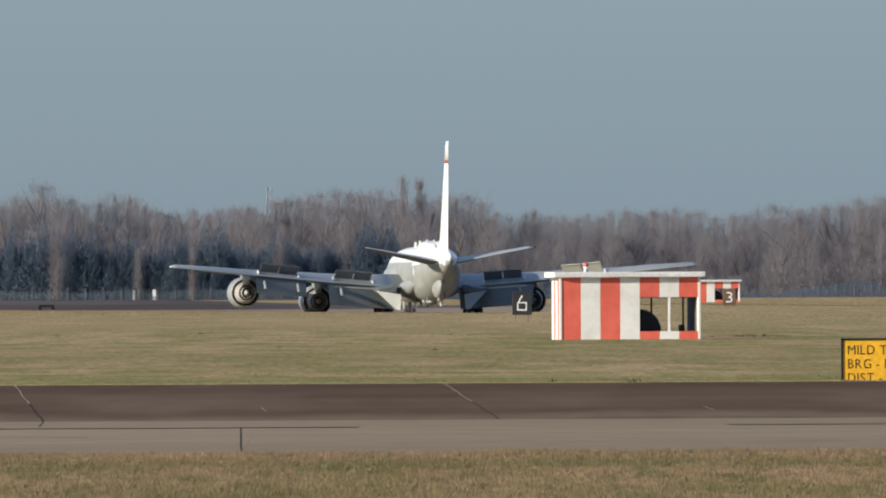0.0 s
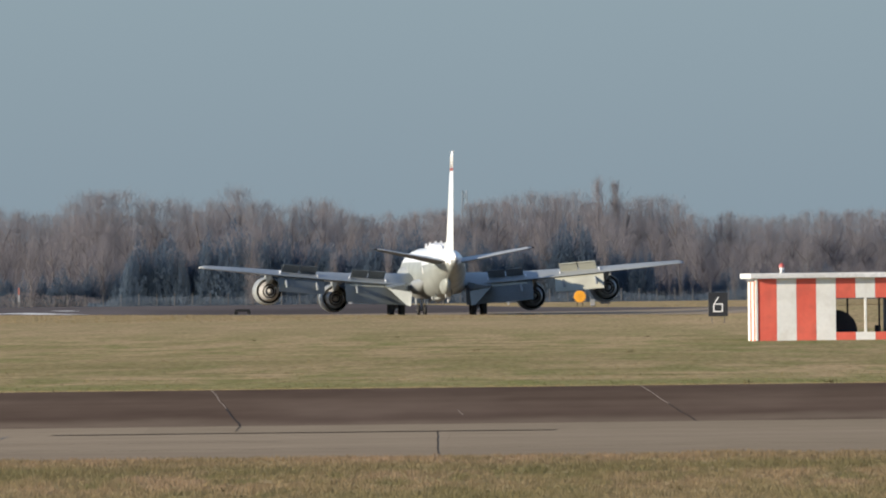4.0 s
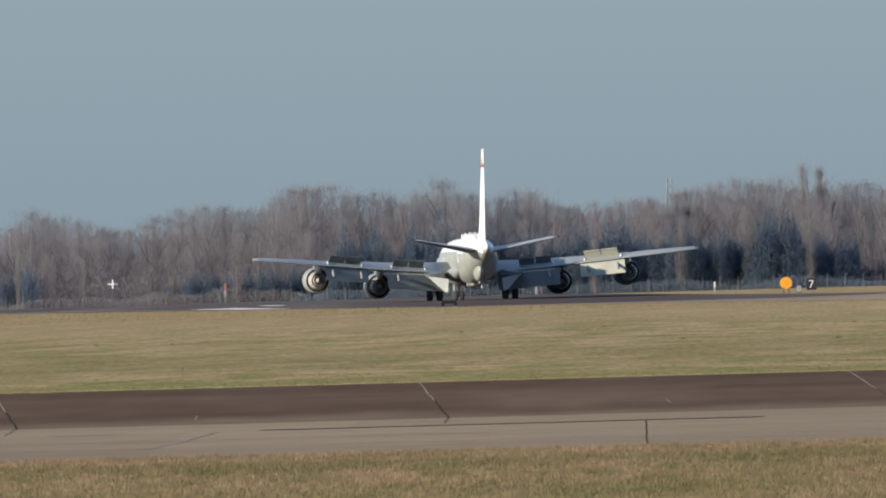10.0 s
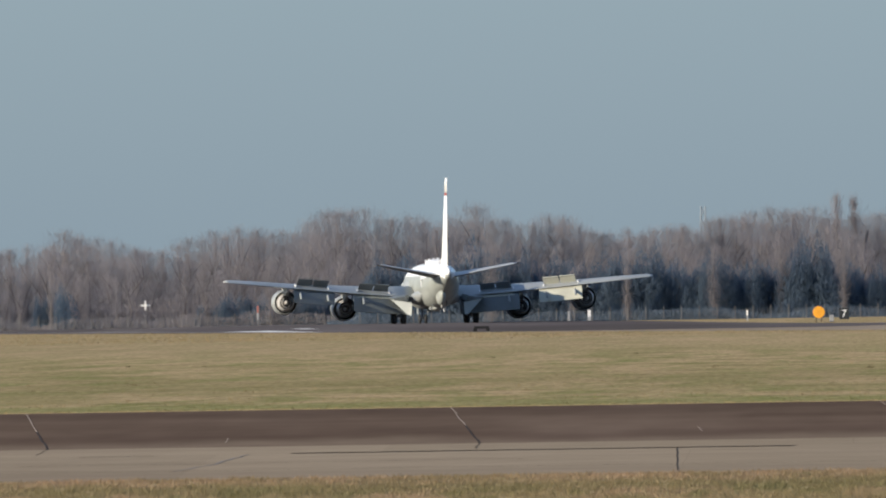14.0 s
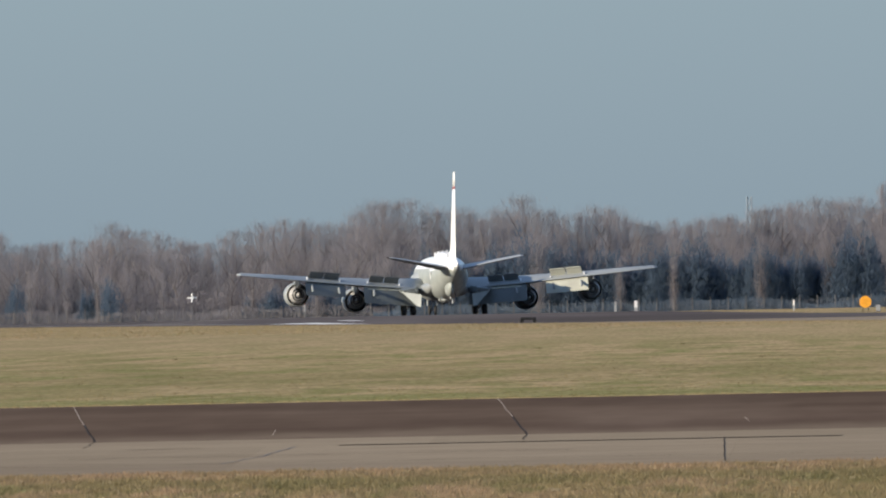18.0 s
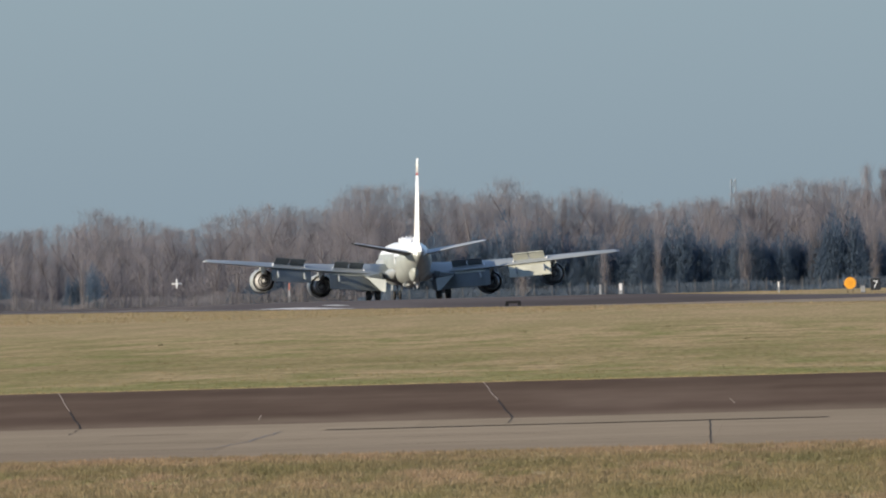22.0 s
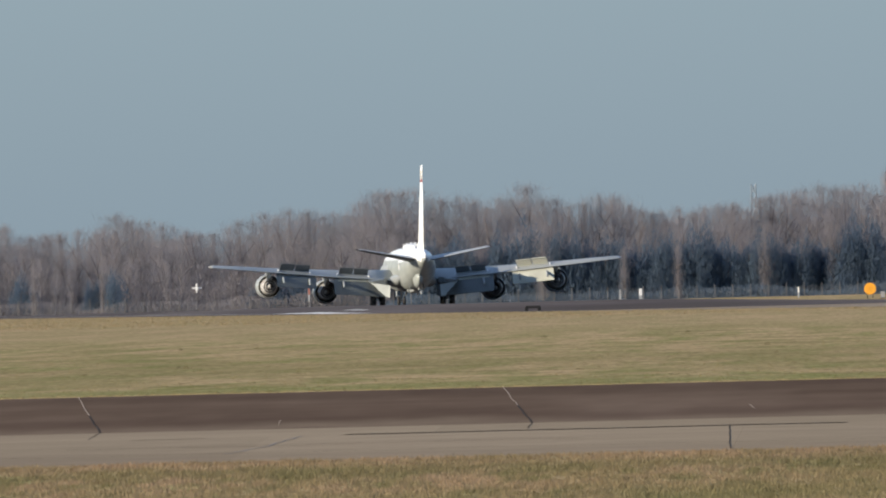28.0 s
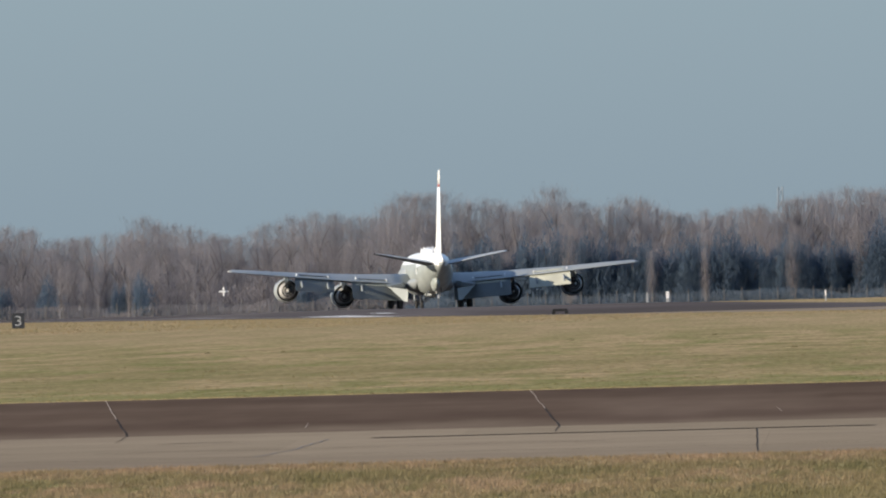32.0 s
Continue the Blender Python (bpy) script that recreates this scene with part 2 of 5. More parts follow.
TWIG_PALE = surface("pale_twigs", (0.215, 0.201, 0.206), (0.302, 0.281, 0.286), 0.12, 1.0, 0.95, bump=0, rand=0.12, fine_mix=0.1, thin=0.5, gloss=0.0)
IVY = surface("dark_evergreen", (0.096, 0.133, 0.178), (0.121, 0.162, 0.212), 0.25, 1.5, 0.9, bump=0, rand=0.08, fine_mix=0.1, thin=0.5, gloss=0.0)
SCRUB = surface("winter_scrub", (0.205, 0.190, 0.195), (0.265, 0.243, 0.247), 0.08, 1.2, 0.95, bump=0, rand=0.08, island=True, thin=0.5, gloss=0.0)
JET_WHITE = surface("white_gloss_paint", (0.78, 0.78, 0.76), (0.84, 0.84, 0.82), 0.25, 6, 0.32, bump=0.02, stain=(0.68, 0.66, 0.62), stain_scale=0.35, stain_amount=0.3, coat=0.3, fine_mix=0.1)
JET_GREY = surface("pale_grey_paint", (0.235, 0.25, 0.245), (0.28, 0.295, 0.288), 0.3, 6, 0.42, bump=0.03, stain=(0.15, 0.15, 0.145), stain_scale=0.5, stain_amount=0.45, fine_mix=0.15)
# Flap grey taken darker, as shade put into the colour.
JET_FLAP = surface("grey_flap_paint", (0.105, 0.120, 0.120), (0.140, 0.155, 0.154), 0.35, 5, 0.5, bump=0.03, stain=(0.10, 0.11, 0.105), stain_scale=0.45, stain_amount=0.5, fine_mix=0.2)
# Tailplane grey lightened, the sun on its top put into the colour.
JET_TAIL = surface("pale_tailplane_paint", (0.33, 0.34, 0.335), (0.39, 0.40, 0.395), 0.3, 6, 0.34, bump=0.02, stain=(0.3, 0.3, 0.29), stain_scale=0.6, stain_amount=0.35, fine_mix=0.12)
JET_BELLY = surface("green_grey_belly_paint", (0.23, 0.247, 0.228), (0.285, 0.302, 0.278), 0.35, 5, 0.42, bump=0.03, stain=(0.10, 0.11, 0.105), stain_scale=0.45, stain_amount=0.6, fine_mix=0.2)
JET_WING = surface("grey_wing_paint", (0.235, 0.25, 0.245), (0.285, 0.30, 0.292), 0.3, 6, 0.40, bump=0.03, gloss=0.35, stain=(0.22, 0.24, 0.26), stain_scale=0.6, stain_amount=0.4, stretch=(1, 0.3, 1), fine_mix=0.15)
# Cream of the fore flaps; on right outer flap and spoilers it paints sunlight.
JET_CREAM = surface("flap_zinc_paint", (0.35, 0.35, 0.285), (0.42, 0.42, 0.345), 0.5, 6, 0.4, bump=0.02, stain=(0.3, 0.295, 0.25), stain_scale=0.9, stain_amount=0.3, fine_mix=0.15, gloss=0.6)
ENGINE_CORE = surface("engine_core_metal", (0.34, 0.33, 0.315), (0.43, 0.42, 0.40), 1.0, 8, 0.45, metal=0.2)
# Dark grey paint of some aerials; on spoilers and tailplane undersides it paints shade.
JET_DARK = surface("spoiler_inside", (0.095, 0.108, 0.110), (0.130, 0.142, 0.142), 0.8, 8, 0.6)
JET_RED = surface("red_band", (0.26, 0.075, 0.06), (0.32, 0.095, 0.075), 1.0, 9, 0.4)
STEEL = surface("bare_steel", (0.35, 0.35, 0.36), (0.48, 0.48, 0.49), 1.2, 10, 0.35, metal=0.8)
SOOT = surface("sooty_nozzle", (0.050, 0.052, 0.056), (0.09, 0.09, 0.092), 1.0, 8, 0.5, metal=0.4)
RUBBER = surface("tyre_rubber", (0.018, 0.018, 0.018), (0.032, 0.031, 0.03), 1.5, 10, 0.85)
RED_LAMP = surface("red_lamp_glass", (0.42, 0.09, 0.075), (0.52, 0.12, 0.10), 2.0, 10, 0.3)


# ---- mesh helpers ----
def mesh_of(bm, name, mats, smooth=False):
    bmesh.ops.recalc_face_normals(bm, faces=bm.faces)
    me = bpy.data.meshes.new(name)
    if smooth:
        for f in bm.faces:
            f.smooth = True
    bm.to_mesh(me)
    bm.free()
    for m in mats if isinstance(mats, (list, tuple)) else [mats]:
        me.materials.append(m)
    return me


def part(name, bm, material, parent, label="", smooth=False, at=None):
    ob = new(name, mesh_of(bm, name, material, smooth) if isinstance(bm, bmesh.types.BMesh) else bm)
    ob.parent = parent
    if at is not None:
        ob.matrix_basis = at
    if label:
        ob["label"] = label
    return ob


def thing(name, m, label, category, group="", kind=""):
    ob = new(name)
    ob.matrix_basis = m
    return tagged(ob, label, category, group, kind)


def box(bm, cx, cy, cz, sx, sy, sz, bevel=0.0, m=None):
    """A box by centre and size, with rounded edges where bevel is given."""
    r = bmesh.ops.create_cube(bm, size=1.0)
    vs = r["verts"]
    bmesh.ops.scale(bm, vec=(sx, sy, sz), verts=vs)
    if bevel:
        es = list({e for v in vs for e in v.link_edges})
        vs = list({v for f in bmesh.ops.bevel(bm, geom=es, offset=bevel, segments=2, affect="EDGES", profile=0.6)["faces"] for v in f.verts} | {v for v in vs if v.is_valid})
    mm = pose(cx, cy, cz) if m is None else pose(cx, cy, cz) @ m
    bmesh.ops.transform(bm, matrix=mm, verts=vs)
    return bm


def rod(bm, a, b, r1, r2=None, seg=8, caps=True):
    """A tapered round bar from a to b."""
    a, b = Vector(a), Vector(b)
    r2 = r1 if r2 is None else r2
    q = (b - a).to_track_quat("Z", "Y").to_matrix()
    rings = []
    for p, r in ((a, r1), (b, r2)):
        rings.append([bm.verts.new(p + q @ Vector((r * math.cos(2 * math.pi * i / seg), r * math.sin(2 * math.pi * i / seg), 0))) for i in range(seg)])
    for i in range(seg):
        j = (i + 1) % seg
        bm.faces.new((rings[0][i], rings[0][j], rings[1][j], rings[1][i]))
    if caps:
        bm.faces.new(rings[0][::-1])
        bm.faces.new(rings[1])
    return bm


def loft(bm, rings, close=True, cap_a=True, cap_b=True):
    """Skins rings of points one after another; returns the faces by row."""
    vv = [[bm.verts.new(p) for p in ring] for ring in rings]
    n = len(vv[0])
    rows = []
    for a, b in zip(vv, vv[1:]):
        row = []
        for i in range(n if close else n - 1):
            j = (i + 1) % n
            row.append(bm.faces.new((a[i], a[j], b[j], b[i])))
        rows.append(row)
    if cap_a:
        bm.faces.new(vv[0][::-1])
    if cap_b:
        bm.faces.new(vv[-1])
    return rows


def turned(bm, profile, seg=28, axis_at=(0, 0, 0)):
    """A body turned round the y axis; profile: (y, radius)."""
    cx, cy, cz = axis_at
    rings = [[(cx + r * math.cos(2 * math.pi * i / seg), cy + y, cz + r * math.sin(2 * math.pi * i / seg)) for i in range(seg)] for y, r in profile]
    loft(bm, rings, True, False, False)
    return bm


def lettering(text, size, deep=0.012, weight=-0.026):
    """Raised letters, in the x-z plane, facing -y, from the left foot of the text."""
    cu = bpy.data.curves.new("letters", "FONT")
    cu.body, cu.size, cu.extrude, cu.resolution_u, cu.offset = text, size, deep / 2, 3, weight * size
    ob = bpy.data.objects.new("letters", cu)
    scene.collection.objects.link(ob)
    bpy.context.view_layer.update()
    me = bpy.data.meshes.new_from_object(ob.evaluated_get(bpy.context.evaluated_depsgraph_get()))
    bpy.data.objects.remove(ob)
    me.transform(pose(0, 0, 0, 90, 0, 0))
    return me


# ---- ground ----
def line(v, table):
    for (a, za), (b, zb) in zip(table, table[1:]):
        if v <= b:
            return za + (zb - za) * max(0.0, (v - a) / (b - a))
    return table[-1][1]


RUN_X, RUN_SLOPE, RUN_TURN = 174.87, -0.0892056, 5.0976
HALF = 31.0                                                # half the runway's width
SHOULDER = [(-900, 0), (300, 0.0), (316, 0.0), (345, 0.24), (400, 0.52), (412, 0.50), (460, 0.28), (600, 0.10), (980, 0.02), (1250, 0.25), (1550, 0.47), (2750, 0.45), (3300, 0.15), (3950, -0.12), (9000, -0.12)]
CROWN = [(-900, 0), (900, 0.02), (1500, 0.0), (1968, -0.46), (2060, -0.14), (2142, 0.08), (2259, 0.41), (2318, 0.62), (2367, 0.80), (2410, 0.92), (2459, 0.985), (2500, 0.95), (2525, 0.86), (2700, 0.75), (3000, 0.55), (3950, -0.12), (9000, -0.12)]


def mid(y):
    return RUN_X + RUN_SLOPE * y


def height(x, y):
    q = abs(x - mid(y))
    edge = line(y, SHOULDER)
    if 1100 < y < 1700 and x > 0:        # a low grass swell before the runway
        a, b = min(1.0, max(0.0, (x - 3.0) / 10.0)), min(1.0, max(0.0, (y - 1150) / 200)) * min(1.0, max(0.0, (1680 - y) / 200))
        edge += 0.62 * a * a * (3 - 2 * a) * b * b * (3 - 2 * b)
    if 2400 < y < 3500 and x > mid(y):   # a straw bank along the far side of the runway
        b = min(1.0, (y - 2400) / 400) * min(1.0, (3500 - y) / 400)
        edge += 0.36 * b * b * (3 - 2 * b)
    if q >= HALF + 1 or y < 900:
        return edge
    t = min(1.0, max(0.0, (HALF + 1 - q) / 16.0))
    t = t * t * (3 - 2 * t)
    return edge + (line(y, CROWN) - edge) * t


def sheet(name, ys, xs_of, mat, lift, smooth=True):
    verts, faces, w = [], [], None
    for y in ys:
        row = xs_of(y)
        w = len(row)
        verts += [(x, y, height(x, y) + lift(x, y)) for x in row]
    for j in range(len(ys) - 1):
        for i in range(w - 1):
            a = j * w + i
            faces.append((a, a + 1, a + w + 1, a + w))
    me = bpy.data.meshes.new(name)
    me.from_pydata(verts, [], faces)
    me.materials.append(mat)
    if smooth:
        me.polygons.foreach_set("use_smooth", [True] * len(faces))
    return new(name, me)


def span(a, b, step):
    n = max(1, round((b - a) / step))
    return [a + (b - a) * i / n for i in range(n)]


PAVED_NEAR, PAVED_MID, PAVED_FAR = 316.0, 345.0, 400.0
ys = [-900, -400, -100] + span(0, 200, 50) + span(200, 470, 6) + span(470, 1000, 30) + span(1000, 2800, 25) + span(2800, 4300, 80) + [4300, 5000, 6500, 9000]
qs = [-4000, -2000, -1000, -600, -450] + span(-350, -40, 8) + span(-40, -28, 1.5) + span(-28, 28, 7) + span(28, 40, 1.5) + span(40, 120, 10) + [120, 200, 400, 800, 2000, 4000]


def under(x, y):
    """The grass sheet dips below the paved sheets that lie in it."""
    if PAVED_NEAR + 3 < y < PAVED_FAR - 3 or (1000 < y < 3700 and abs(x - mid(y)) < HALF - 1):
        return -0.25
    return 0.0


ground = tagged(sheet("ground", ys, lambda y: [mid(y) + q for q in qs], GRASS, under), "dry winter airfield grass in straw and olive streaks", "grass field", kind="structure")
runway = tagged(sheet("runway", span(2200, 3700, 12) + [3700], lambda y: [mid(y) + q for q in [-HALF, -HALF + 0.6] + span(-29, 29, 2.9) + [29, HALF - 0.6, HALF]], RUNWAY, lambda x, y: 0.015), "dark worn asphalt runway with white side lines", "runway", kind="structure")
tagged(sheet("runway_touchdown_end", span(1010, 2199.9, 12) + [2199.9], lambda y: [mid(y) + q for q in [-HALF, -HALF + 0.6] + span(-29, 29, 2.9) + [29, HALF - 0.6, HALF]], RUN_PALE, lambda x, y: 0.015), "pale tan concrete runway end with white side lines", "runway", kind="structure")
for side in (-1, 1):
    sheet("side_line", span(1010, 3700, 12) + [3700], lambda y: [mid(y) + side * 28.6, mid(y) + side * 27.6], CHALK, lambda x, y: 0.03).parent = runway
wide = [-900, -500, -250, -120] + span(-60, 60, 5) + [60, 120, 250, 500, 900]
asphalt = tagged(sheet("taxiway_asphalt", span(PAVED_MID, PAVED_FAR, 2.5) + [PAVED_FAR], lambda y: wide, ASPHALT, lambda x, y: 0.012), "brown worn asphalt taxiway with sealed lane joints", "taxiway", kind="structure")

# ---- pavement pieces ----
def ribbon(name, pts, wide_m, mat, parent, lift):
    """A thin flat strip along points (x, y) that lies on the paved surface."""
    bm = bmesh.new()
    row = []
    for i, (x, y) in enumerate(pts):
        a, b = Vector(pts[max(0, i - 1)]), Vector(pts[min(len(pts) - 1, i + 1)])
        s = (b - a).normalized()
        s = Vector((-s.y, s.x)) * wide_m / 2
        row.append([bm.verts.new((x + k * s.x, y + k * s.y, height(x, y) + lift)) for k in (-1, 1)])
    for a, b in zip(row, row[1:]):
        bm.faces.new((a[0], a[1], b[1], b[0]))
    return part(name, bm, mat, parent)


def wander(a, b, n, off, seed):
    rnd = random.Random(seed)
    return [(a[0] + (b[0] - a[0]) * i / n + rnd.uniform(-off, off) * (0 < i < n), a[1] + (b[1] - a[1]) * i / n) for i in range(n + 1)]


LANE = 6.15
for k in range(-6, 7):
    near_x, far_x = -5.32 + 6.05 * k, -6.60 + 6.6 * k
    if k == -1:
        near_x, far_x = -11.06, -13.14
    m1 = (near_x + (far_x - near_x) * 0.45, PAVED_MID + 55 * 0.45)
    ribbon("sealed_joint", wander((near_x, PAVED_MID), m1, 6, 0.02, k), 0.024 if k in (0, -1) else 0.018, TAR, asphalt, 0.0155)
    if k in (0, 1, -1):
        ribbon("pale_joint", wander(m1, (far_x, PAVED_FAR), 6, 0.012, k + 40), 0.015, SEAL, asphalt, 0.015)
for x, y in ((-8.95, 357), (-2.55, 363), (-15.1, 358), (3.6, 362)):
    ribbon("pale_joint", [(x, y), (x + 0.11, y - 6)], 0.011, SEAL, asphalt, 0.015)

concrete = tagged(sheet("taxiway_concrete", [PAVED_NEAR, 326, 338, PAVED_MID - 0.02], lambda y: wide, CONCRETE, lambda x, y: -0.02), "pale weathered concrete taxiway edge in large bays", "taxiway", kind="structure")


def bay(x0, x1, y0, y1):
    bm = bmesh.new()
    g = 0.0008
    c = [(x0 + g, y0 + g), (x1 - g, y0 + g), (x1 - g, y1 - g), (x0 + g, y1 - g)]
    top = [bm.verts.new((x, y, height(x, y) + 0.012)) for x, y in c]
    low = [bm.verts.new((x, y, height(x, y) - 0.15)) for x, y in c]
    bm.faces.new(top)
    for i in range(4):
        bm.faces.new((top[i], low[i], low[(i + 1) % 4], top[(i + 1) % 4]))
    return part("concrete_bay", bm, CONCRETE, concrete)


for k in range(-6, 7):
    for y0, y1, sh in ((PAVED_NEAR, 338.0, 0.0), (338.0, PAVED_MID, 2.1)):
        bay(-2.45 + LANE * k + sh, -2.45 + LANE * (k + 1) + sh, y0, y1)
ribbon("sealed_joint", wander((-2.64, 338), (-2.475, 317), 8, 0.012, 7), 0.013, TAR, concrete, 0.0155)
ribbon("sealed_joint", [(x, 338.0 + 0.05 * math.sin(x * 2.1)) for x in span(-7.65, -0.70, 0.4)], 0.85, TAR, concrete, 0.0155)
ribbon("sealed_joint", [(x, 338.6 + 0.05 * math.sin(x * 1.7)) for x in span(3.7, 9.4, 0.4)], 0.75, TAR, concrete, 0.0155)
ribbon("sealed_joint", [(x, 337.0 + 0.1 * math.sin(x * 1.1)) for x in span(-10.4, -9.1, 0.3)], 0.2, TAR, concrete, 0.0155)
for y, a, b in ((323.0, -13, 5.5), (329.5, -11, -4)):
    ribbon("hairline_crack", [(x, y + 0.25 * math.sin(x * 0.9) + 0.12 * math.sin(x * 3.1)) for x in span(a, b, 0.5)], 0.10, TAR, concrete, 0.0155)


ribbon("hairline_crack", wander((-5.32, 344.9), (-5.30, 339.8), 6, 0.012, 21), 0.013, TAR, concrete, 0.016)
ribbon("hairline_crack", wander((-11.06, 344.9), (-11.02, 339.0), 6, 0.012, 22), 0.011, TAR, concrete, 0.016)
ribbon("hairline_crack", wander((-8.80, 322.8), (-8.41, 328.8), 5, 0.02, 23) + wander((-8.38, 331.5), (-8.20, 337.2), 5, 0.02, 24), 0.022, FENCE, concrete, 0.016)


# ---- grass tufts ----
def tufts(name, y0, y1, count, tall, blades, width, mat, seed, margin=3.0, power=1.0):
    rnd = random.Random(seed)
    verts, faces = [], []
    for _ in range(count):
        y = y0 + (y1 - y0) * rnd.random() ** power
        x = rnd.uniform(-0.0385 * y - margin, 0.0185 * y + margin)
        if y > 1000 and abs(x - mid(y)) < HALF + 0.5:
            continue
        z = height(x, y) - 0.01
        clump = 0.8 + 0.6 * noise.noise((x * 0.45, y * 0.06, seed)) ** 2 + 0.2 * noise.noise((x * 1.7, y * 0.2, 3.0))
        for _ in range(blades):
            h = tall * rnd.uniform(0.45, 1.1) * clump
            bx, by = x + rnd.gauss(0, tall * 0.5), y + rnd.gauss(0, tall * 0.5)
            a = rnd.uniform(0, math.pi)
            dx, dy = math.cos(a) * width, math.sin(a) * width
            lx, ly = rnd.gauss(0, h * 0.45), rnd.gauss(0, h * 0.45)
            k = len(verts)
            verts += [(bx - dx, by - dy, z), (bx + dx, by + dy, z), (bx + lx, by + ly, z + h)]
            faces.append((k, k + 1, k + 2))
    me = bpy.data.meshes.new(name)
    me.from_pydata(verts, [], faces)
    me.materials.append(mat)
    return new(name, me)


tagged(tufts("foreground_grass", 206, 315.5, 30000, 0.085, 13, 0.006, BLADE_NEAR, 11), "tangled dry and green winter grass beside the taxiway", "grass", kind="stuff")
tagged(tufts("field_grass", 400.5, 1050, 26000, 0.038, 4, 0.015, BLADE, 12, power=1.5), "dry mown winter grass between taxiway and runway", "grass", kind="stuff")
tagged(tufts("runway_side_grass", 1500, 2750, 30000, 0.10, 3, 0.03, BLADE, 13), "straw-coloured grass along the runway", "grass", kind="stuff")


WEED = surface("dark_weeds", (0.10, 0.085, 0.04), (0.17, 0.13, 0.07), 0.5, 3, 0.95, bump=0, thin=0.3, gloss=0.0)
tagged(tufts("weed_clumps", 225, 313, 70, 0.10, 30, 0.006, WEED, 15), "dark weed clumps in the grass beside the taxiway", "weeds", kind="stuff")
tagged(tufts("weed_clumps", 402, 1100, 14, 0.13, 12, 0.014, WEED, 14), "small dark weed clumps in the mown grass", "weeds", kind="stuff")

# ---- striped equipment hut ----
def hut(place, turn, wide_m, deep, tall, label, grid=7, window=True):
    """A board hut in upright red and white stripes under a flat white roof; x along the front, y into it."""
    h = thing("striped_hut", pose(place[0], place[1], height(*place), 0, 0, turn), label, "equipment hut", "striped airfield huts")
    w, t = wide_m / grid, 0.06
    cut0, cut1 = tall * 0.13, tall * 0.68
    for i in range(grid):
        mat = RED if i % 2 == 0 else WHITE
        x = (i + 0.5) * w
        if window and i >= grid - 3:
            for a, b in ((0.0, cut0), (cut1, tall)):
                part("board", box(bmesh.new(), x, 0, (a + b) / 2, w - 0.006, t, b - a, 0.006), mat, h)
        else:
            part("board", box(bmesh.new(), x, 0, tall / 2, w - 0.006, t, tall, 0.006), mat, h)
    n = max(3, round(deep / w))
    for side, x in ((0, 0.03), (1, wide_m - 0.03)):
        for i in range(n):
            part("board", box(bmesh.new(), x, t / 2 + (i + 0.5) * (deep - t) / n, tall / 2, t, (deep - t) / n - 0.006, tall - 0.004, 0.006), WHITE if i % 2 == 0 else RED, h)
    part("corner_post", box(bmesh.new(), -0.02, -0.01, tall / 2, 0.09, 0.09, tall, 0.01), WHITE, h)
    part("corner_post", box(bmesh.new(), wide_m + 0.02, -0.01, tall / 2, 0.09, 0.09, tall, 0.01), WHITE, h)
    part("back_wall", box(bmesh.new(), wide_m * 0.22, deep, tall / 2, wide_m * 0.44, t, tall, 0.006), INSIDE, h)
    part("back_rail", box(bmesh.new(), wide_m * 0.72, deep, 0.14, wide_m * 0.56, t, 0.28, 0.006), INSIDE, h)
    part("floor", box(bmesh.new(), wide_m / 2, deep / 2, 0.03, wide_m - 0.15, deep - 0.15, 0.06), INSIDE, h)
    part("roof", box(bmesh.new(), wide_m / 2 - 0.02, deep / 2, tall + 0.11, wide_m + 0.5, deep + 0.5, 0.20, 0.03), ROOF_WHITE, h, "flat white roof slab")
    part("side_lining", box(bmesh.new(), wide_m - 0.08, deep / 2, tall * 0.44, 0.03, deep - 0.3, tall * 0.84), FENCE, h)
    part("lamp_bracket", box(bmesh.new(), -0.20, 0.05, tall - 0.06, 0.36, 0.14, 0.11, 0.02), GALV, h, "small grey lamp on a bracket under the roof")
    if window:
        a, b = (grid - 3) * w, wide_m - 0.1
        part("window_post", box(bmesh.new(), (a + b) / 2 + 0.05, 0, (cut0 + cut1) / 2, 0.09, t, cut1 - cut0, 0.01), WHITE, h)
        part("window_post", box(bmesh.new(), (a + b) / 2 - 0.30, deep - 0.3, tall * 0.43, 0.07, 0.07, tall * 0.8, 0.01), BLACK, h)
        part("window_post", box(bmesh.new(), b - 0.45, 0.5, tall * 0.43, 0.07, 0.07, tall * 0.8, 0.01), BLACK, h)
        bm = bmesh.new()
        turned(bm, [(-0.30, 0.0), (-0.30, 0.76), (-0.26, 0.80), (0.26, 0.80), (0.30, 0.76), (0.30, 0.0)], 36, (a + 0.05, 0.75, 0.34))
        part("cable_drum", bm, BLACK, h, "black round cable drum", smooth=False)
        bm = bmesh.new()
        box(bm, b - 0.50, 0.6, 0.30, 0.22, 0.2, 0.5, 0.03)
        part("pump", bm, BLACK, h)
    return h


hut_1 = hut((4.44, 980.0), RUN_TURN, 5.22, 3.7, 2.34, "red and white striped board hut with a flat white roof")
lamp = thing("obstruction_lamp", hut_1.matrix_basis @ pose(1.02, 0.7, 2.56), "small red and white lamp on the hut roof", "lamp")
part("lamp_foot", rod(bmesh.new(), (0, 0, 0), (0, 0, 0.10), 0.10, 0.08, 12), GALV, lamp)
part("lamp_body", rod(bmesh.new(), (0, 0, 0.10), (0, 0, 0.20), 0.07, 0.10, 12), WHITE, lamp)
part("lamp_glass", turned(bmesh.new(), [(0, 0.10), (0.04, 0.11), (0.10, 0.10), (0.15, 0.05), (0.17, 0.0)], 14), RED_LAMP, lamp, smooth=True, at=pose(0, 0, 0.20, 90, 0, 0))
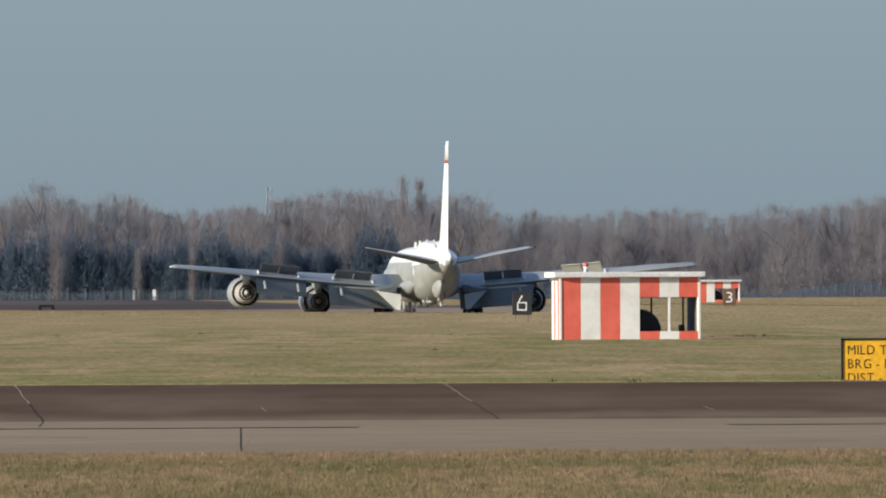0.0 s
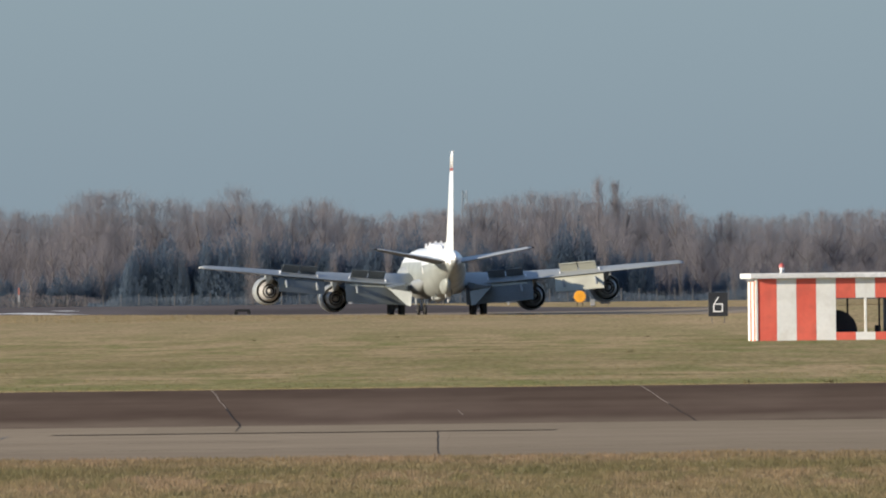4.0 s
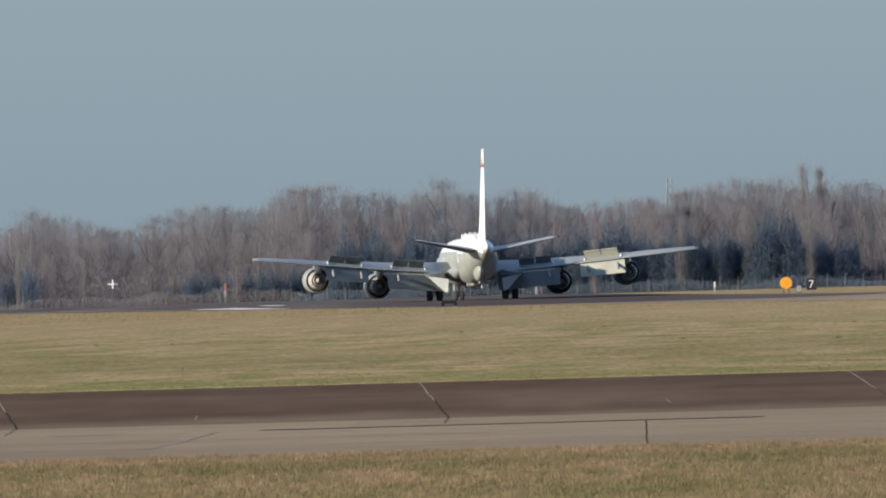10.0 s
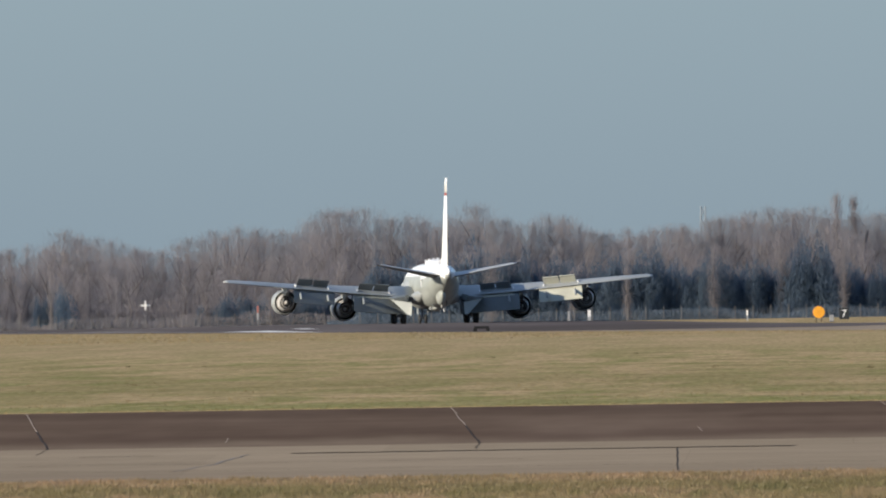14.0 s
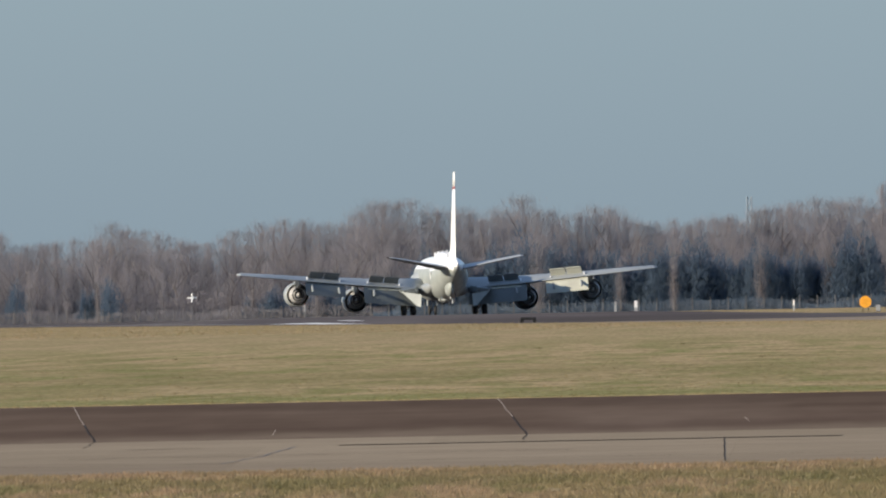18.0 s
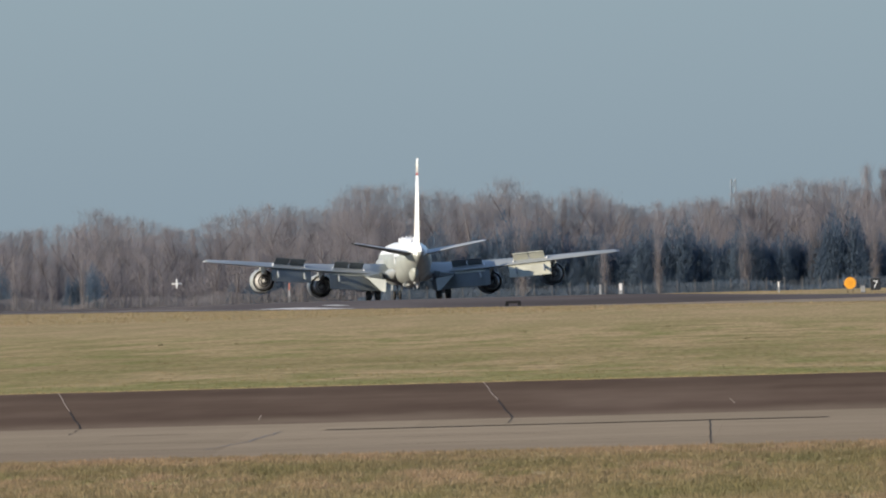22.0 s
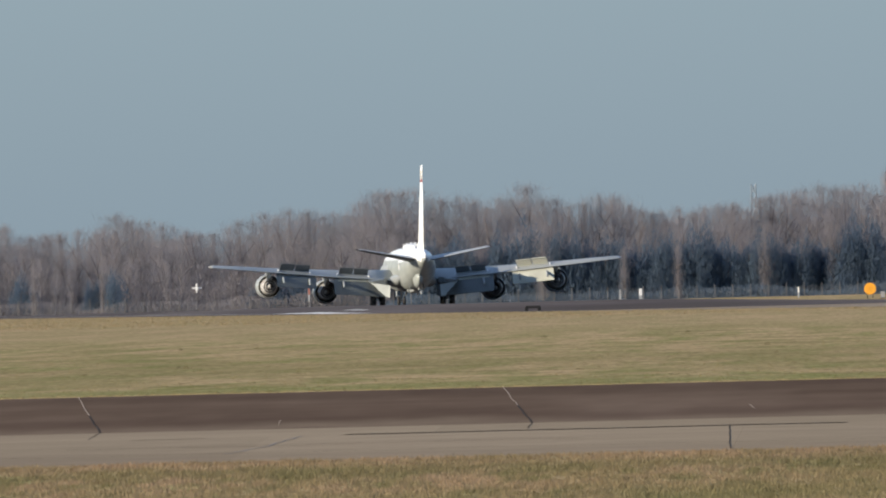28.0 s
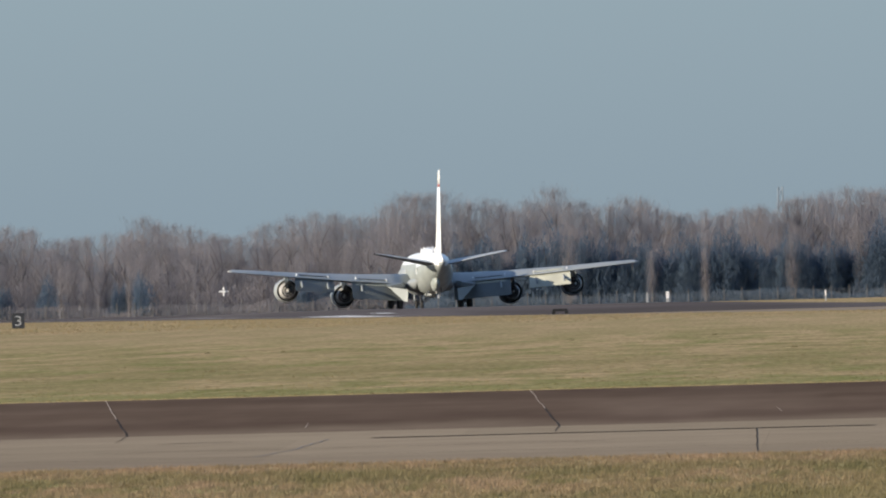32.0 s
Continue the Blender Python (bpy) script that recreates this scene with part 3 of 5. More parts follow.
hut((18.35 + 6.0, 2480.0), RUN_TURN, 3.9, 2.6, 1.95, "small distant red and white striped hut", grid=5, window=True)


# ---- boards and markers ----
def square_six():
    """A figure six in straight thin strokes."""
    bm = bmesh.new()
    for cx, cz, sx, sz in ((-0.22, -0.19, 0.065, 0.42), (0.0, 0.02, 0.38, 0.06), (0.0, -0.37, 0.38, 0.06), (0.22, -0.175, 0.065, 0.45)):
        box(bm, cx, 0, cz, sx, 0.008, sz)
    box(bm, -0.10, 0, 0.19, 0.065, 0.008, 0.46, 0, pose(0, 0, 0, 0, 31, 0))
    return bm


def digit_board(x, y, z0, w, h, text, size, label, dim=False, turn=0.0, face=None):
    """A black number board on two short legs."""
    g = height(x, y)
    b = thing("number_board", pose(x, y, g, 0, 0, turn), label, "marker board", "runway number boards")
    part("panel", box(bmesh.new(), 0, 0, z0 - g + h / 2, w, 0.12, h, 0.02), face or SIGN_BLACK, b)
    for s in (-1, 1):
        part("leg", box(bmesh.new(), s * w * 0.32, 0.02, (z0 - g) / 2, 0.035, 0.035, max(0.06, z0 - g)), FENCE, b)
    me = lettering(text, size, 0.008, -0.012) if text != "6" else mesh_of(square_six(), "digit", SIGN_WHITE)
    xs = [v.co.x for v in me.vertices]
    zs = [v.co.z for v in me.vertices]
    wide_t, tall_t = max(xs) - min(xs), max(zs) - min(zs)
    me.transform(Matrix.Diagonal((1.0, 1.0, 1.0, 1.0)) @ Matrix.Translation((-(max(xs) + min(xs)) / 2, 0, -(max(zs) + min(zs)) / 2)))
    me.transform(Matrix.Diagonal((w * 0.5 / wide_t, 1, h * 0.64 / tall_t, 1)))
    me.materials.clear()
    me.materials.append(SIGN_WHITE if not dim else GALV)
    part("digit", me, None, b, "white numeral", at=pose(0, -0.061, z0 - g + h / 2))
    return b


digit_board(3.86, 1275, 0.66, 0.95, 1.17, "6", 1.0, "black runway board with a white figure six")
digit_board(14.85, 1350, 1.02, 0.68, 0.84, "3", 1.0, "dark brown runway board with a white figure three", face=SOIL)
digit_board(-68.65, 1900, 0.50, 0.92, 1.12, "3", 1.0, "dark number board at the grass edge with a dull figure three", dim=True)
digit_board(-3.25, 2481, 0.72, 0.95, 1.10, "7", 1.0, "black runway board with a white figure seven")

disc = thing("cable_marker", pose(-5.66, 2478, height(-5.66, 2478)), "orange disc marker on a dark post beside the runway", "marker")
dz = 1.44 - height(-5.66, 2478)
part("disc", turned(bmesh.new(), [(-0.05, 0.0), (-0.05, 0.55), (-0.03, 0.57), (0.03, 0.57), (0.05, 0.55), (0.05, 0.0)], 32, (0, 0, dz)), SIGN_ORANGE, disc, "round orange face")
for s in (-1, 1):
    part("post", box(bmesh.new(), s * 0.25, 0.08, dz / 2, 0.06, 0.06, dz), BLACK, disc)
cab = thing("cable_box", pose(-4.45, 2479, height(-4.45, 2479)), "small grey box between the disc and the board", "box")
part("body", box(bmesh.new(), 0, 0, 0.38, 0.42, 0.4, 0.56, 0.03), GALV, cab)
part("foot", box(bmesh.new(), 0, 0, 0.05, 0.5, 0.5, 0.10, 0.02), FENCE, cab)

sign = thing("check_point_sign", pose(6.90, 450, height(6.9, 450)), "yellow sign with black lettering behind the taxiway", "sign")
gz = 1.085 - height(6.9, 450)
part("panel", box(bmesh.new(), 1.05, 0, gz - 0.55, 2.10, 0.10, 1.10, 0.02), SIGN_YELLOW, sign)
for cx, cz, sx, sz in ((1.05, gz - 0.012, 2.14, 0.035), (1.05, gz - 1.09, 2.14, 0.035), (0.0, gz - 0.55, 0.035, 1.12), (2.10, gz - 0.55, 0.035, 1.12)):
    part("frame", box(bmesh.new(), cx, 0, cz, sx, 0.13, sz, 0.005), BLACK, sign)
for i, words in enumerate(("MILD TA", "BRG - 1", "DIST -")):
    px = 0.10
    for ch in words:
        if ch == " ":
            px += 0.06
            continue
        me = lettering(ch, 0.235, 0.004, -0.001)
        me.materials.clear()
        me.materials.append(BLACK)
        me.transform(Matrix.Diagonal((0.88, 1, 1, 1)))
        x0, x1 = min(v.co.x for v in me.vertices), max(v.co.x for v in me.vertices)
        part("letter", me, None, sign, "black letter", at=pose(px - x0, -0.0505, gz - 0.275 - 0.24 * i))
        px += x1 - x0 + 0.033
for x in (0.3, 1.8):
    part("leg", box(bmesh.new(), x, 0.02, -0.05, 0.08, 0.08, 0.6), GALV, sign)

light_bar = thing("approach_slope_unit", pose(-29.3, 1919, height(-29.3, 1919) + 0.02), "low black light box on two stubby feet", "light unit")
part("housing", box(bmesh.new(), 0, 0, 0.34, 1.10, 0.5, 0.20, 0.03), BLACK, light_bar)
for s in (-1, 1):
    part("foot", box(bmesh.new(), s * 0.47, 0, 0.14, 0.26, 0.4, 0.30, 0.03), BLACK, light_bar)
    part("pad", box(bmesh.new(), s * 0.47, 0, 0.0, 0.36, 0.5, 0.06), FENCE, light_bar)


def marker(x, y, w, h, mats, label, name="marker_post"):
    m = thing(name, pose(x, y, height(x, y) - 0.02), label, "post")
    n = len(mats)
    for i, mat in enumerate(mats):
        part("band", box(bmesh.new(), 0, 0, h * (i + 0.5) / n, w, w * 0.8, h / n, 0.015), mat, m)
    return m


marker(-28.9, 2600, 0.32, 1.35, [GALV, ROOF_WHITE], "white upright marker box at the runway edge")
marker(-31.0, 2605, 0.22, 1.25, [GALV, GALV], "slim pale marker post at the runway edge")
marker(-13.2, 2620, 0.16, 1.1, [GALV, WHITE], "slim pale marker post at the runway edge")
marker(-71.6, 3000, 0.19, 2.5, [FENCE, GALV, DULL_RED], "pole with a red top and white foot", "banded_pole")

mast = thing("cross_mast", pose(-84.0, 2980, height(-84, 2980)), "thin mast with a white four-armed light head", "light mast")
part("pole", rod(bmesh.new(), (0, 0, 0), (0, 0, 2.6), 0.035, 0.03, 8), FENCE, mast)
part("arm", rod(bmesh.new(), (-0.55, 0, 2.72), (0.55, 0, 2.72), 0.09, 0.09, 8), ROOF_WHITE, mast)
part("arm", rod(bmesh.new(), (0, 0, 2.2), (0, 0, 3.25), 0.09, 0.09, 8), ROOF_WHITE, mast)
part("hub", turned(bmesh.new(), [(-0.2, 0.0), (-0.2, 0.2), (0.2, 0.2), (0.2, 0.0)], 12, (0, 0, 2.72)), ROOF_WHITE, mast)

# painted bars on the runway
for y, q, n in ((2325, -19, 1), (2700, -24, 2), (2960, -22, 2)):
    for i in range(n):
        x = mid(y) + q + 2.4 * i
        bm = bmesh.new()
        vs = [bm.verts.new((x + dx + RUN_SLOPE * (yy - y), yy, height(x + RUN_SLOPE * (yy - y), yy) + 0.035)) for yy in (y, y + 9, y + 18) for dx in (0, 1.6)]
        bm.faces.new((vs[0], vs[1], vs[3], vs[2]))
        bm.faces.new((vs[2], vs[3], vs[5], vs[4]))
        part("painted_bar", bm, WORN, runway)

sheet("edge_block", span(2236, 2312, 8) + [2312], lambda y: [mid(y) - 27.2, mid(y) - 24.6, mid(y) - 22.8], WORN, lambda x, y: 0.04).parent = runway

soil = thing("soil_bank", pose(9.9, 1012, height(9.9, 1012) - 0.015), "low ragged bank of bare brown soil in the grass", "soil")
bm = bmesh.new()
ends, rr = [], random.Random(31)
for i in range(25):
    k = math.sin(math.pi * (i + 0.3) / 24.6) ** 0.5
    top = 0.03 + 0.075 * k * rr.uniform(0.5, 1.2)
    ends.append([(0.15 * i, -0.5 * k + rr.gauss(0, 0.08), 0.0), (0.15 * i + rr.gauss(0, 0.03), -0.15 * k, top), (0.15 * i, 0.2 * k, top * rr.uniform(0.6, 1.0)), (0.15 * i, 0.6 * k, 0.0)])
loft(bm, ends)
part("bank", bm, SOIL, soil)

# ---- perimeter fence ----
FENCE_Y = 4000.0
fence = thing("perimeter_fence", pose(0, FENCE_Y, height(0, FENCE_Y)), "long mesh fence on pale cranked concrete posts", "fence")
bm = bmesh.new()
box(bm, 0, 0, 1.0, 0.13, 0.13, 2.0, 0.02)
rod(bm, (0, 0, 1.98), (0, -0.35, 2.4), 0.07, 0.06, 6)
post_mesh = mesh_of(bm, "post", FENCE)
for i in range(-62, 34):
    part("post", post_mesh, None, fence, at=pose(i * 2.75, 0, 0))
bm = bmesh.new()
for i in range(14):
    rod(bm, (-172, 0.09, 0.1 + 0.14 * i), (92, 0.09, 0.1 + 0.14 * i), 0.006, seg=4, caps=False)
for i in range(1056):
    rod(bm, (-172 + 0.25 * i, 0.1, 0.08), (-172 + 0.25 * i, 0.1, 1.95), 0.006, seg=3, caps=False)
part("wire_mesh", bm, MESH_WIRE, fence)

# ---- trees ----
WOOD_Y = 4150.0
SKYLINE = [(-152.5, 15.3), (-148.9, 15.0), (-144.4, 13.3), (-136.3, 13.5), (-129.0, 16.1), (-125.4, 15.3), (-119.1, 14.0), (-115.5, 13.0), (-110.9, 14.7), (-104.6, 15.9), (-100.1, 16.7), (-94.7, 15.8), (-90.1, 17.8), (-84.6, 19.4), (-77.5, 17.9), (-71.1, 17.6), (-70.7, 16.9), (-63.5, 19.1), (-59.0, 17.3), (-55.8, 15.8), (-50.4, 18.2), (-46.8, 15.0), (-42.7, 15.7), (-39.1, 16.1), (-36.0, 14.9), (-32.8, 16.3), (-28.3, 15.4), (-25.6, 16.5), (-20.2, 18.5), (-16.6, 18.0), (-11.1, 18.4), (-7.5, 17.7), (-1.2, 17.0), (5.1, 17.0), (8.7, 14.3), (13.2, 14.0), (17.7, 14.8), (24.9, 13.9), (28.6, 14.8), (34.9, 15.5), (43.9, 13.8), (53.8, 15.4), (64.7, 15.8), (70.8, 16.6)]


def crown_mesh(name, mat, tall, wide_m, base, shape, count, size, seed, up=0.7, clumps=14, loose=0.3, tallness=3.0, low=1.15):
    """A crown of many thin slips gathered in uneven clumps; shape(t) is its half width at height t. It is shaded softly, as one mass."""
    rnd = random.Random(seed)
    verts, faces = [], []
    heads = []
    for _ in range(clumps):
        t = rnd.random() ** 0.9
        r, a = wide_m * shape(t) * math.sqrt(rnd.random()), rnd.uniform(0, 2 * math.pi)
        heads.append((r * math.cos(a), r * math.sin(a), base + (tall - base) * t, wide_m * rnd.uniform(0.12, 0.26)))
    for i in range(count):
        if rnd.random() < loose:
            hx, hy, hz, hr = rnd.choice(heads)
            x, y, z = hx + rnd.gauss(0, hr), hy + rnd.gauss(0, hr), hz + rnd.gauss(0, hr * tallness)
        else:
            t = rnd.random() ** low
            r, a = wide_m * shape(t) * abs(rnd.gauss(0, 0.62)), rnd.uniform(0, 2 * math.pi)
            x, y, z = r * math.cos(a), r * math.sin(a), base + (tall - base) * t
        z = max(z, base * 0.7)
        if z > tall * 0.95:
            z = tall * (0.95 - 0.5 * rnd.random() ** 2)
        d = Vector((rnd.gauss(0, 1) + 1.2 * x / max(wide_m, 0.1), rnd.gauss(0, 1) + 1.2 * y / max(wide_m, 0.1), rnd.gauss(0, 0.6) + up * 2)).normalized()
        s = d.cross(Vector((rnd.gauss(0, 1), rnd.gauss(0, 1), rnd.gauss(0, 1)))).normalized() * size[1] * rnd.uniform(0.6, 1.4) * (1.35 - 0.85 * z / tall)
        d = d * size[0] * rnd.uniform(0.5, 1.4)
        k, p = len(verts), Vector((x, y, z))
        verts += [p - s, p + s, p + d]
        faces.append((k, k + 1, k + 2))
    me = bpy.data.meshes.new(name)
    me.from_pydata(verts, [], faces)
    me.materials.append(mat)
    return me


def evergreen_mesh(name, mat, tall, wide_m, base, count, size, seed):
    """A dense ragged crown of several leaders: many upright sprays round each."""
    rnd = random.Random(seed)
    leaders = []
    for i in range(5):
        a, r = rnd.uniform(0, 2 * math.pi), 0.0 if i == 0 else wide_m * rnd.uniform(0.35, 0.75)
        leaders.append((r * math.cos(a), r * math.sin(a), tall if i == 0 else tall * rnd.uniform(0.62, 0.93), wide_m * rnd.uniform(0.42, 0.62), rnd.uniform(0, 90)))

    def place(lead, a, t, k):
        x, y, top, wide_l, at = lead
        lump = noise.noise((1.4 * math.cos(a), 1.4 * math.sin(a), 6.0 * t + at)) + 0.5 * noise.noise((3.5 * math.cos(a), 3.5 * math.sin(a), 15.0 * t + at))
        r = wide_l * max(0.04, (1 - t) ** 0.6) * (0.9 + 0.6 * lump) * k
        return Vector((x * (1 - 0.4 * t) + r * math.cos(a), y * (1 - 0.4 * t) + r * math.sin(a), base + (top - base) * t))

    verts, faces = [], []
    for _ in range(count):
        a, t = rnd.uniform(0, 2 * math.pi), min(0.97, 1 - math.sqrt(rnd.random()) * 0.999)
        p = place(rnd.choice(leaders), a, t, 0.25 + 0.82 * math.sqrt(rnd.random()))
        d = Vector((0.25 * math.cos(a) + rnd.gauss(0, 0.3), 0.25 * math.sin(a) + rnd.gauss(0, 0.3), 1.0)).normalized()
        s = d.cross(Vector((math.cos(a) + rnd.gauss(0, 0.45), math.sin(a) + rnd.gauss(0, 0.45), rnd.gauss(0, 0.3)))).normalized() * size[1] * rnd.uniform(0.6, 1.4)
        d = d * size[0] * rnd.uniform(0.5, 1.4)
        k = len(verts)
        verts += [p - s, p + s, p + d]
        faces.append((k, k + 1, k + 2))
    me = bpy.data.meshes.new(name)
    me.from_pydata(verts, [], faces)
    me.materials.append(mat)
    return me


def trunk_mesh(tall, base, wide_m, limbs, seed, upright):
    rnd = random.Random(seed)
    bm = bmesh.new()
    pts = [Vector((rnd.gauss(0, 0.12) * i, rnd.gauss(0, 0.12) * i, tall * 0.72 * i / 4)) for i in range(5)]
    for i in range(4):
        rod(bm, pts[i], pts[i + 1], 0.20 * (1 - 0.22 * i), 0.20 * (1 - 0.22 * (i + 1)), 7, caps=False)
    for i in range(limbs):
        t = rnd.uniform(0.25, 0.85)
        p = pts[int(t * 4)].lerp(pts[int(t * 4) + 1], t * 4 % 1)
        a, l = rnd.uniform(0, 6.28), wide_m * rnd.uniform(0.5, 0.95)
        q = p + Vector((math.cos(a) * l, math.sin(a) * l, l * upright * rnd.uniform(0.7, 1.4)))
        if q.z > tall:
            q.z = tall
        rod(bm, p, p.lerp(q, 0.55) + Vector((0, 0, 0.2)), 0.07, 0.045, 4, caps=False)
        rod(bm, p.lerp(q, 0.55) + Vector((0, 0, 0.2)), q, 0.045, 0.012, 4, caps=False)
    return mesh_of(bm, "trunk", BARK)


def kind_of_tree(name, label, mat, tall, wide_m, base, shape, count, size, seed, up, limbs, upright, clumps=14, category="tree", group="", loose=0.3, tallness=3.0):
    t = thing(name, pose(0, 0, 0), label, category, group)
    part("trunk", trunk_mesh(tall, base, wide_m, limbs, seed, upright), None, t)
    if category == "evergreen":
        part("crown", evergreen_mesh("crown", mat, tall, wide_m, base, count, size, seed), None, t)
        return t
    part("crown", crown_mesh("crown", mat, tall, wide_m, base, shape, count, size, seed + 1, up, clumps, loose, tallness), None, t)
    return t


round_top = lambda t: math.sqrt(max(0.0, 1 - (1.7 * t - 0.75) ** 2 * 0.95)) * 0.95
vase_top = lambda t: (0.45 + 0.55 * t) * math.sqrt(max(0.02, 1 - t ** 5))
tall_top = lambda t: 0.9 * math.sqrt(max(0.02, 1 - (1.9 * t - 0.9) ** 2 * 0.95))
feather_top = lambda t: (0.14 + 0.86 * t ** 0.8) * math.sqrt(max(0.03, 1 - t ** 4))
bare = []
for i in range(7):
    shp = (round_top, feather_top, tall_top, round_top, vase_top, tall_top, feather_top)[i]
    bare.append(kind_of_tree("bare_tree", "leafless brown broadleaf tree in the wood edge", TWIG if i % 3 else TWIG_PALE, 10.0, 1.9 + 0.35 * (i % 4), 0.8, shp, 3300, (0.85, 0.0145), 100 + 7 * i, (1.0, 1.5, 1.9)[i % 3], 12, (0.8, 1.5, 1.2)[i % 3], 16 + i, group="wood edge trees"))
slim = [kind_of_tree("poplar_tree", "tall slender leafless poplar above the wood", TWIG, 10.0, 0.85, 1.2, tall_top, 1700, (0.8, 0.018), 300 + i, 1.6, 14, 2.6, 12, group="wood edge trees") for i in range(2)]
dark = [kind_of_tree("evergreen_tree", "dark evergreen tree at the wood edge, coloured bluer for haze", IVY, 10.0, 2.3 + 0.2 * i, 0.2, None, 6200, (0.5, 0.028), 400 + 3 * i, 0.5, 0, 0.6, category="evergreen", group="evergreens") for i in range(5)]
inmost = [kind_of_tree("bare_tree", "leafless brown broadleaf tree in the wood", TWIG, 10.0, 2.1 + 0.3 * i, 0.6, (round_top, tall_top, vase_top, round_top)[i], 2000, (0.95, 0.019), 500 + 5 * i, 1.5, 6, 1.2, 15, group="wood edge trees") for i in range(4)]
spare = list(bare + slim + dark + inmost)


def plant(src, x, y, tall, rnd, wide_by=1.0):
    k = tall / 10.0
    t = copy_thing(src, pose(x, y, height(x, y) - 0.05, 0, 0, rnd.uniform(0, 360)))
    t.scale = (k * wide_by, k * wide_by, k)
    return t


rnd = random.Random(5)
x = -172.0
while x < 92:
    top = line(x, SKYLINE) + 0.1
    plant(rnd.choice(bare), x, WOOD_Y + rnd.uniform(-8, 18), top * rnd.uniform(0.93, 1.02), rnd, rnd.uniform(0.75, 1.0))
    x += rnd.uniform(1.5, 2.7)
inner = {}                                    # trees deeper in the wood, joined
for row, k0, k1, step, joined in ((WOOD_Y + 60, 0.80, 0.97, 1.9, True), (WOOD_Y + 30, 0.6, 0.9, 2.1, True), (WOOD_Y - 40, 0.45, 0.88, 1.9, True), (WOOD_Y - 70, 0.35, 0.72, 2.6, True), (WOOD_Y - 97, 0.5, 0.78, 11.0, False)):
    x = -172.0
    while x < 92:
        src, y, tall, w = rnd.choice(inmost if joined else bare), row + rnd.uniform(-10, 10), line(x, SKYLINE) * rnd.uniform(k0, k1), rnd.uniform(0.75, 1.15) if joined else rnd.uniform(0.45, 0.65)
        if joined:
            k = tall / 10
            inner.setdefault(src, []).append(np.array(pose(x, y, height(x, y), 0, 0, rnd.uniform(0, 360)) @ Matrix.Diagonal((k * w, k * w, k, 1))))
        else:
            plant(src, x, y, tall, rnd, w)
        x += step * rnd.uniform(0.7, 1.3)
for which, mat in (("crown", TWIG), ("trunk", BARK)):
    vs, fs, base = [], [], 0
    for src, places in inner.items():
        me = [o for o in src.children if o.name.startswith(which)][0].data
        co = np.array([(*v.co, 1.0) for v in me.vertices])
        polys = np.array([p.vertices[:] for p in me.polygons])
        for m in places:
            vs.append((co @ m.T)[:, :3])
            fs.append(polys + base)
            base += len(co)
    me = bpy.data.meshes.new("inner_wood")
    me.from_pydata(np.concatenate(vs), [], np.concatenate(fs))
    me.materials.append(mat)
    tagged(new("inner_wood", me), "leafless brown trees deeper in the wood", "woodland", kind="stuff")
for x, top in ((-6.3, 20.2), (-3.6, 19.6)):
    plant(slim[0 if x < -5 else 1], x, WOOD_Y - 20, top, rnd, 0.9)
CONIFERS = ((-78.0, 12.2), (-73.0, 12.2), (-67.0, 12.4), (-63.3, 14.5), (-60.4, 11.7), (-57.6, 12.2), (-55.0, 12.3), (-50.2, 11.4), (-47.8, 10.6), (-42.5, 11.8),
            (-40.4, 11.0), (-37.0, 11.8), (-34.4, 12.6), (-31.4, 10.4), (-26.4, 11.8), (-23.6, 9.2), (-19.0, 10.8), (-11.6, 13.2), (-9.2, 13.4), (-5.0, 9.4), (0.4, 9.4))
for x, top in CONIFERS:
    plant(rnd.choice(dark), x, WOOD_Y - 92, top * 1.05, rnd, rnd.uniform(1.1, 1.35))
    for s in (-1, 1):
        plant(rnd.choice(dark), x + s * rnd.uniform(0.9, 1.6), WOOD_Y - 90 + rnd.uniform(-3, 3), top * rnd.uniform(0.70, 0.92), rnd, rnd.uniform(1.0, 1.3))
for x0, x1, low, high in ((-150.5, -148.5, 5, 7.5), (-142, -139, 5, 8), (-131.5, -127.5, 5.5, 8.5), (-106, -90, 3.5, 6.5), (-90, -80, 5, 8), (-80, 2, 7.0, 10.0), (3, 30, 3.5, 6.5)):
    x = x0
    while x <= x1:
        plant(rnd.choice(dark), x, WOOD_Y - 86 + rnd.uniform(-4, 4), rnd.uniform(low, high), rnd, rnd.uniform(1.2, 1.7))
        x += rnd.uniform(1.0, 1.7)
for s in spare:
    for o in (*s.children_recursive, s):
        bpy.data.objects.remove(o)


def scrub(name, x0, x1, y, tall, count, seed, mat):
    r = random.Random(seed)
    verts, faces = [], []
    for _ in range(count):
        px, py = r.uniform(x0, x1), y + r.uniform(-5, 5)
        h = tall * (0.55 + 0.6 * noise.noise((px * 0.12, seed, 0.5)))
        pz = height(px, py) + max(0.0, h) * r.random() ** 1.2
        d = Vector((r.gauss(0, 0.5), r.gauss(0, 0.5), 1)).normalized() * r.uniform(0.25, 0.7)
        s = Vector((r.gauss(0, 1), r.gauss(0, 1), 0)).normalized() * 0.04
        k, p = len(verts), Vector((px, py, pz))
        verts += [p - s, p + s, p + d]
        faces.append((k, k + 1, k + 2))
    me = bpy.data.meshes.new(name)
    me.from_pydata(verts, [], faces)
    me.materials.append(mat)
    return tagged(new(name, me), "tangled brown winter scrub along the foot of the wood", "scrub", kind="stuff")


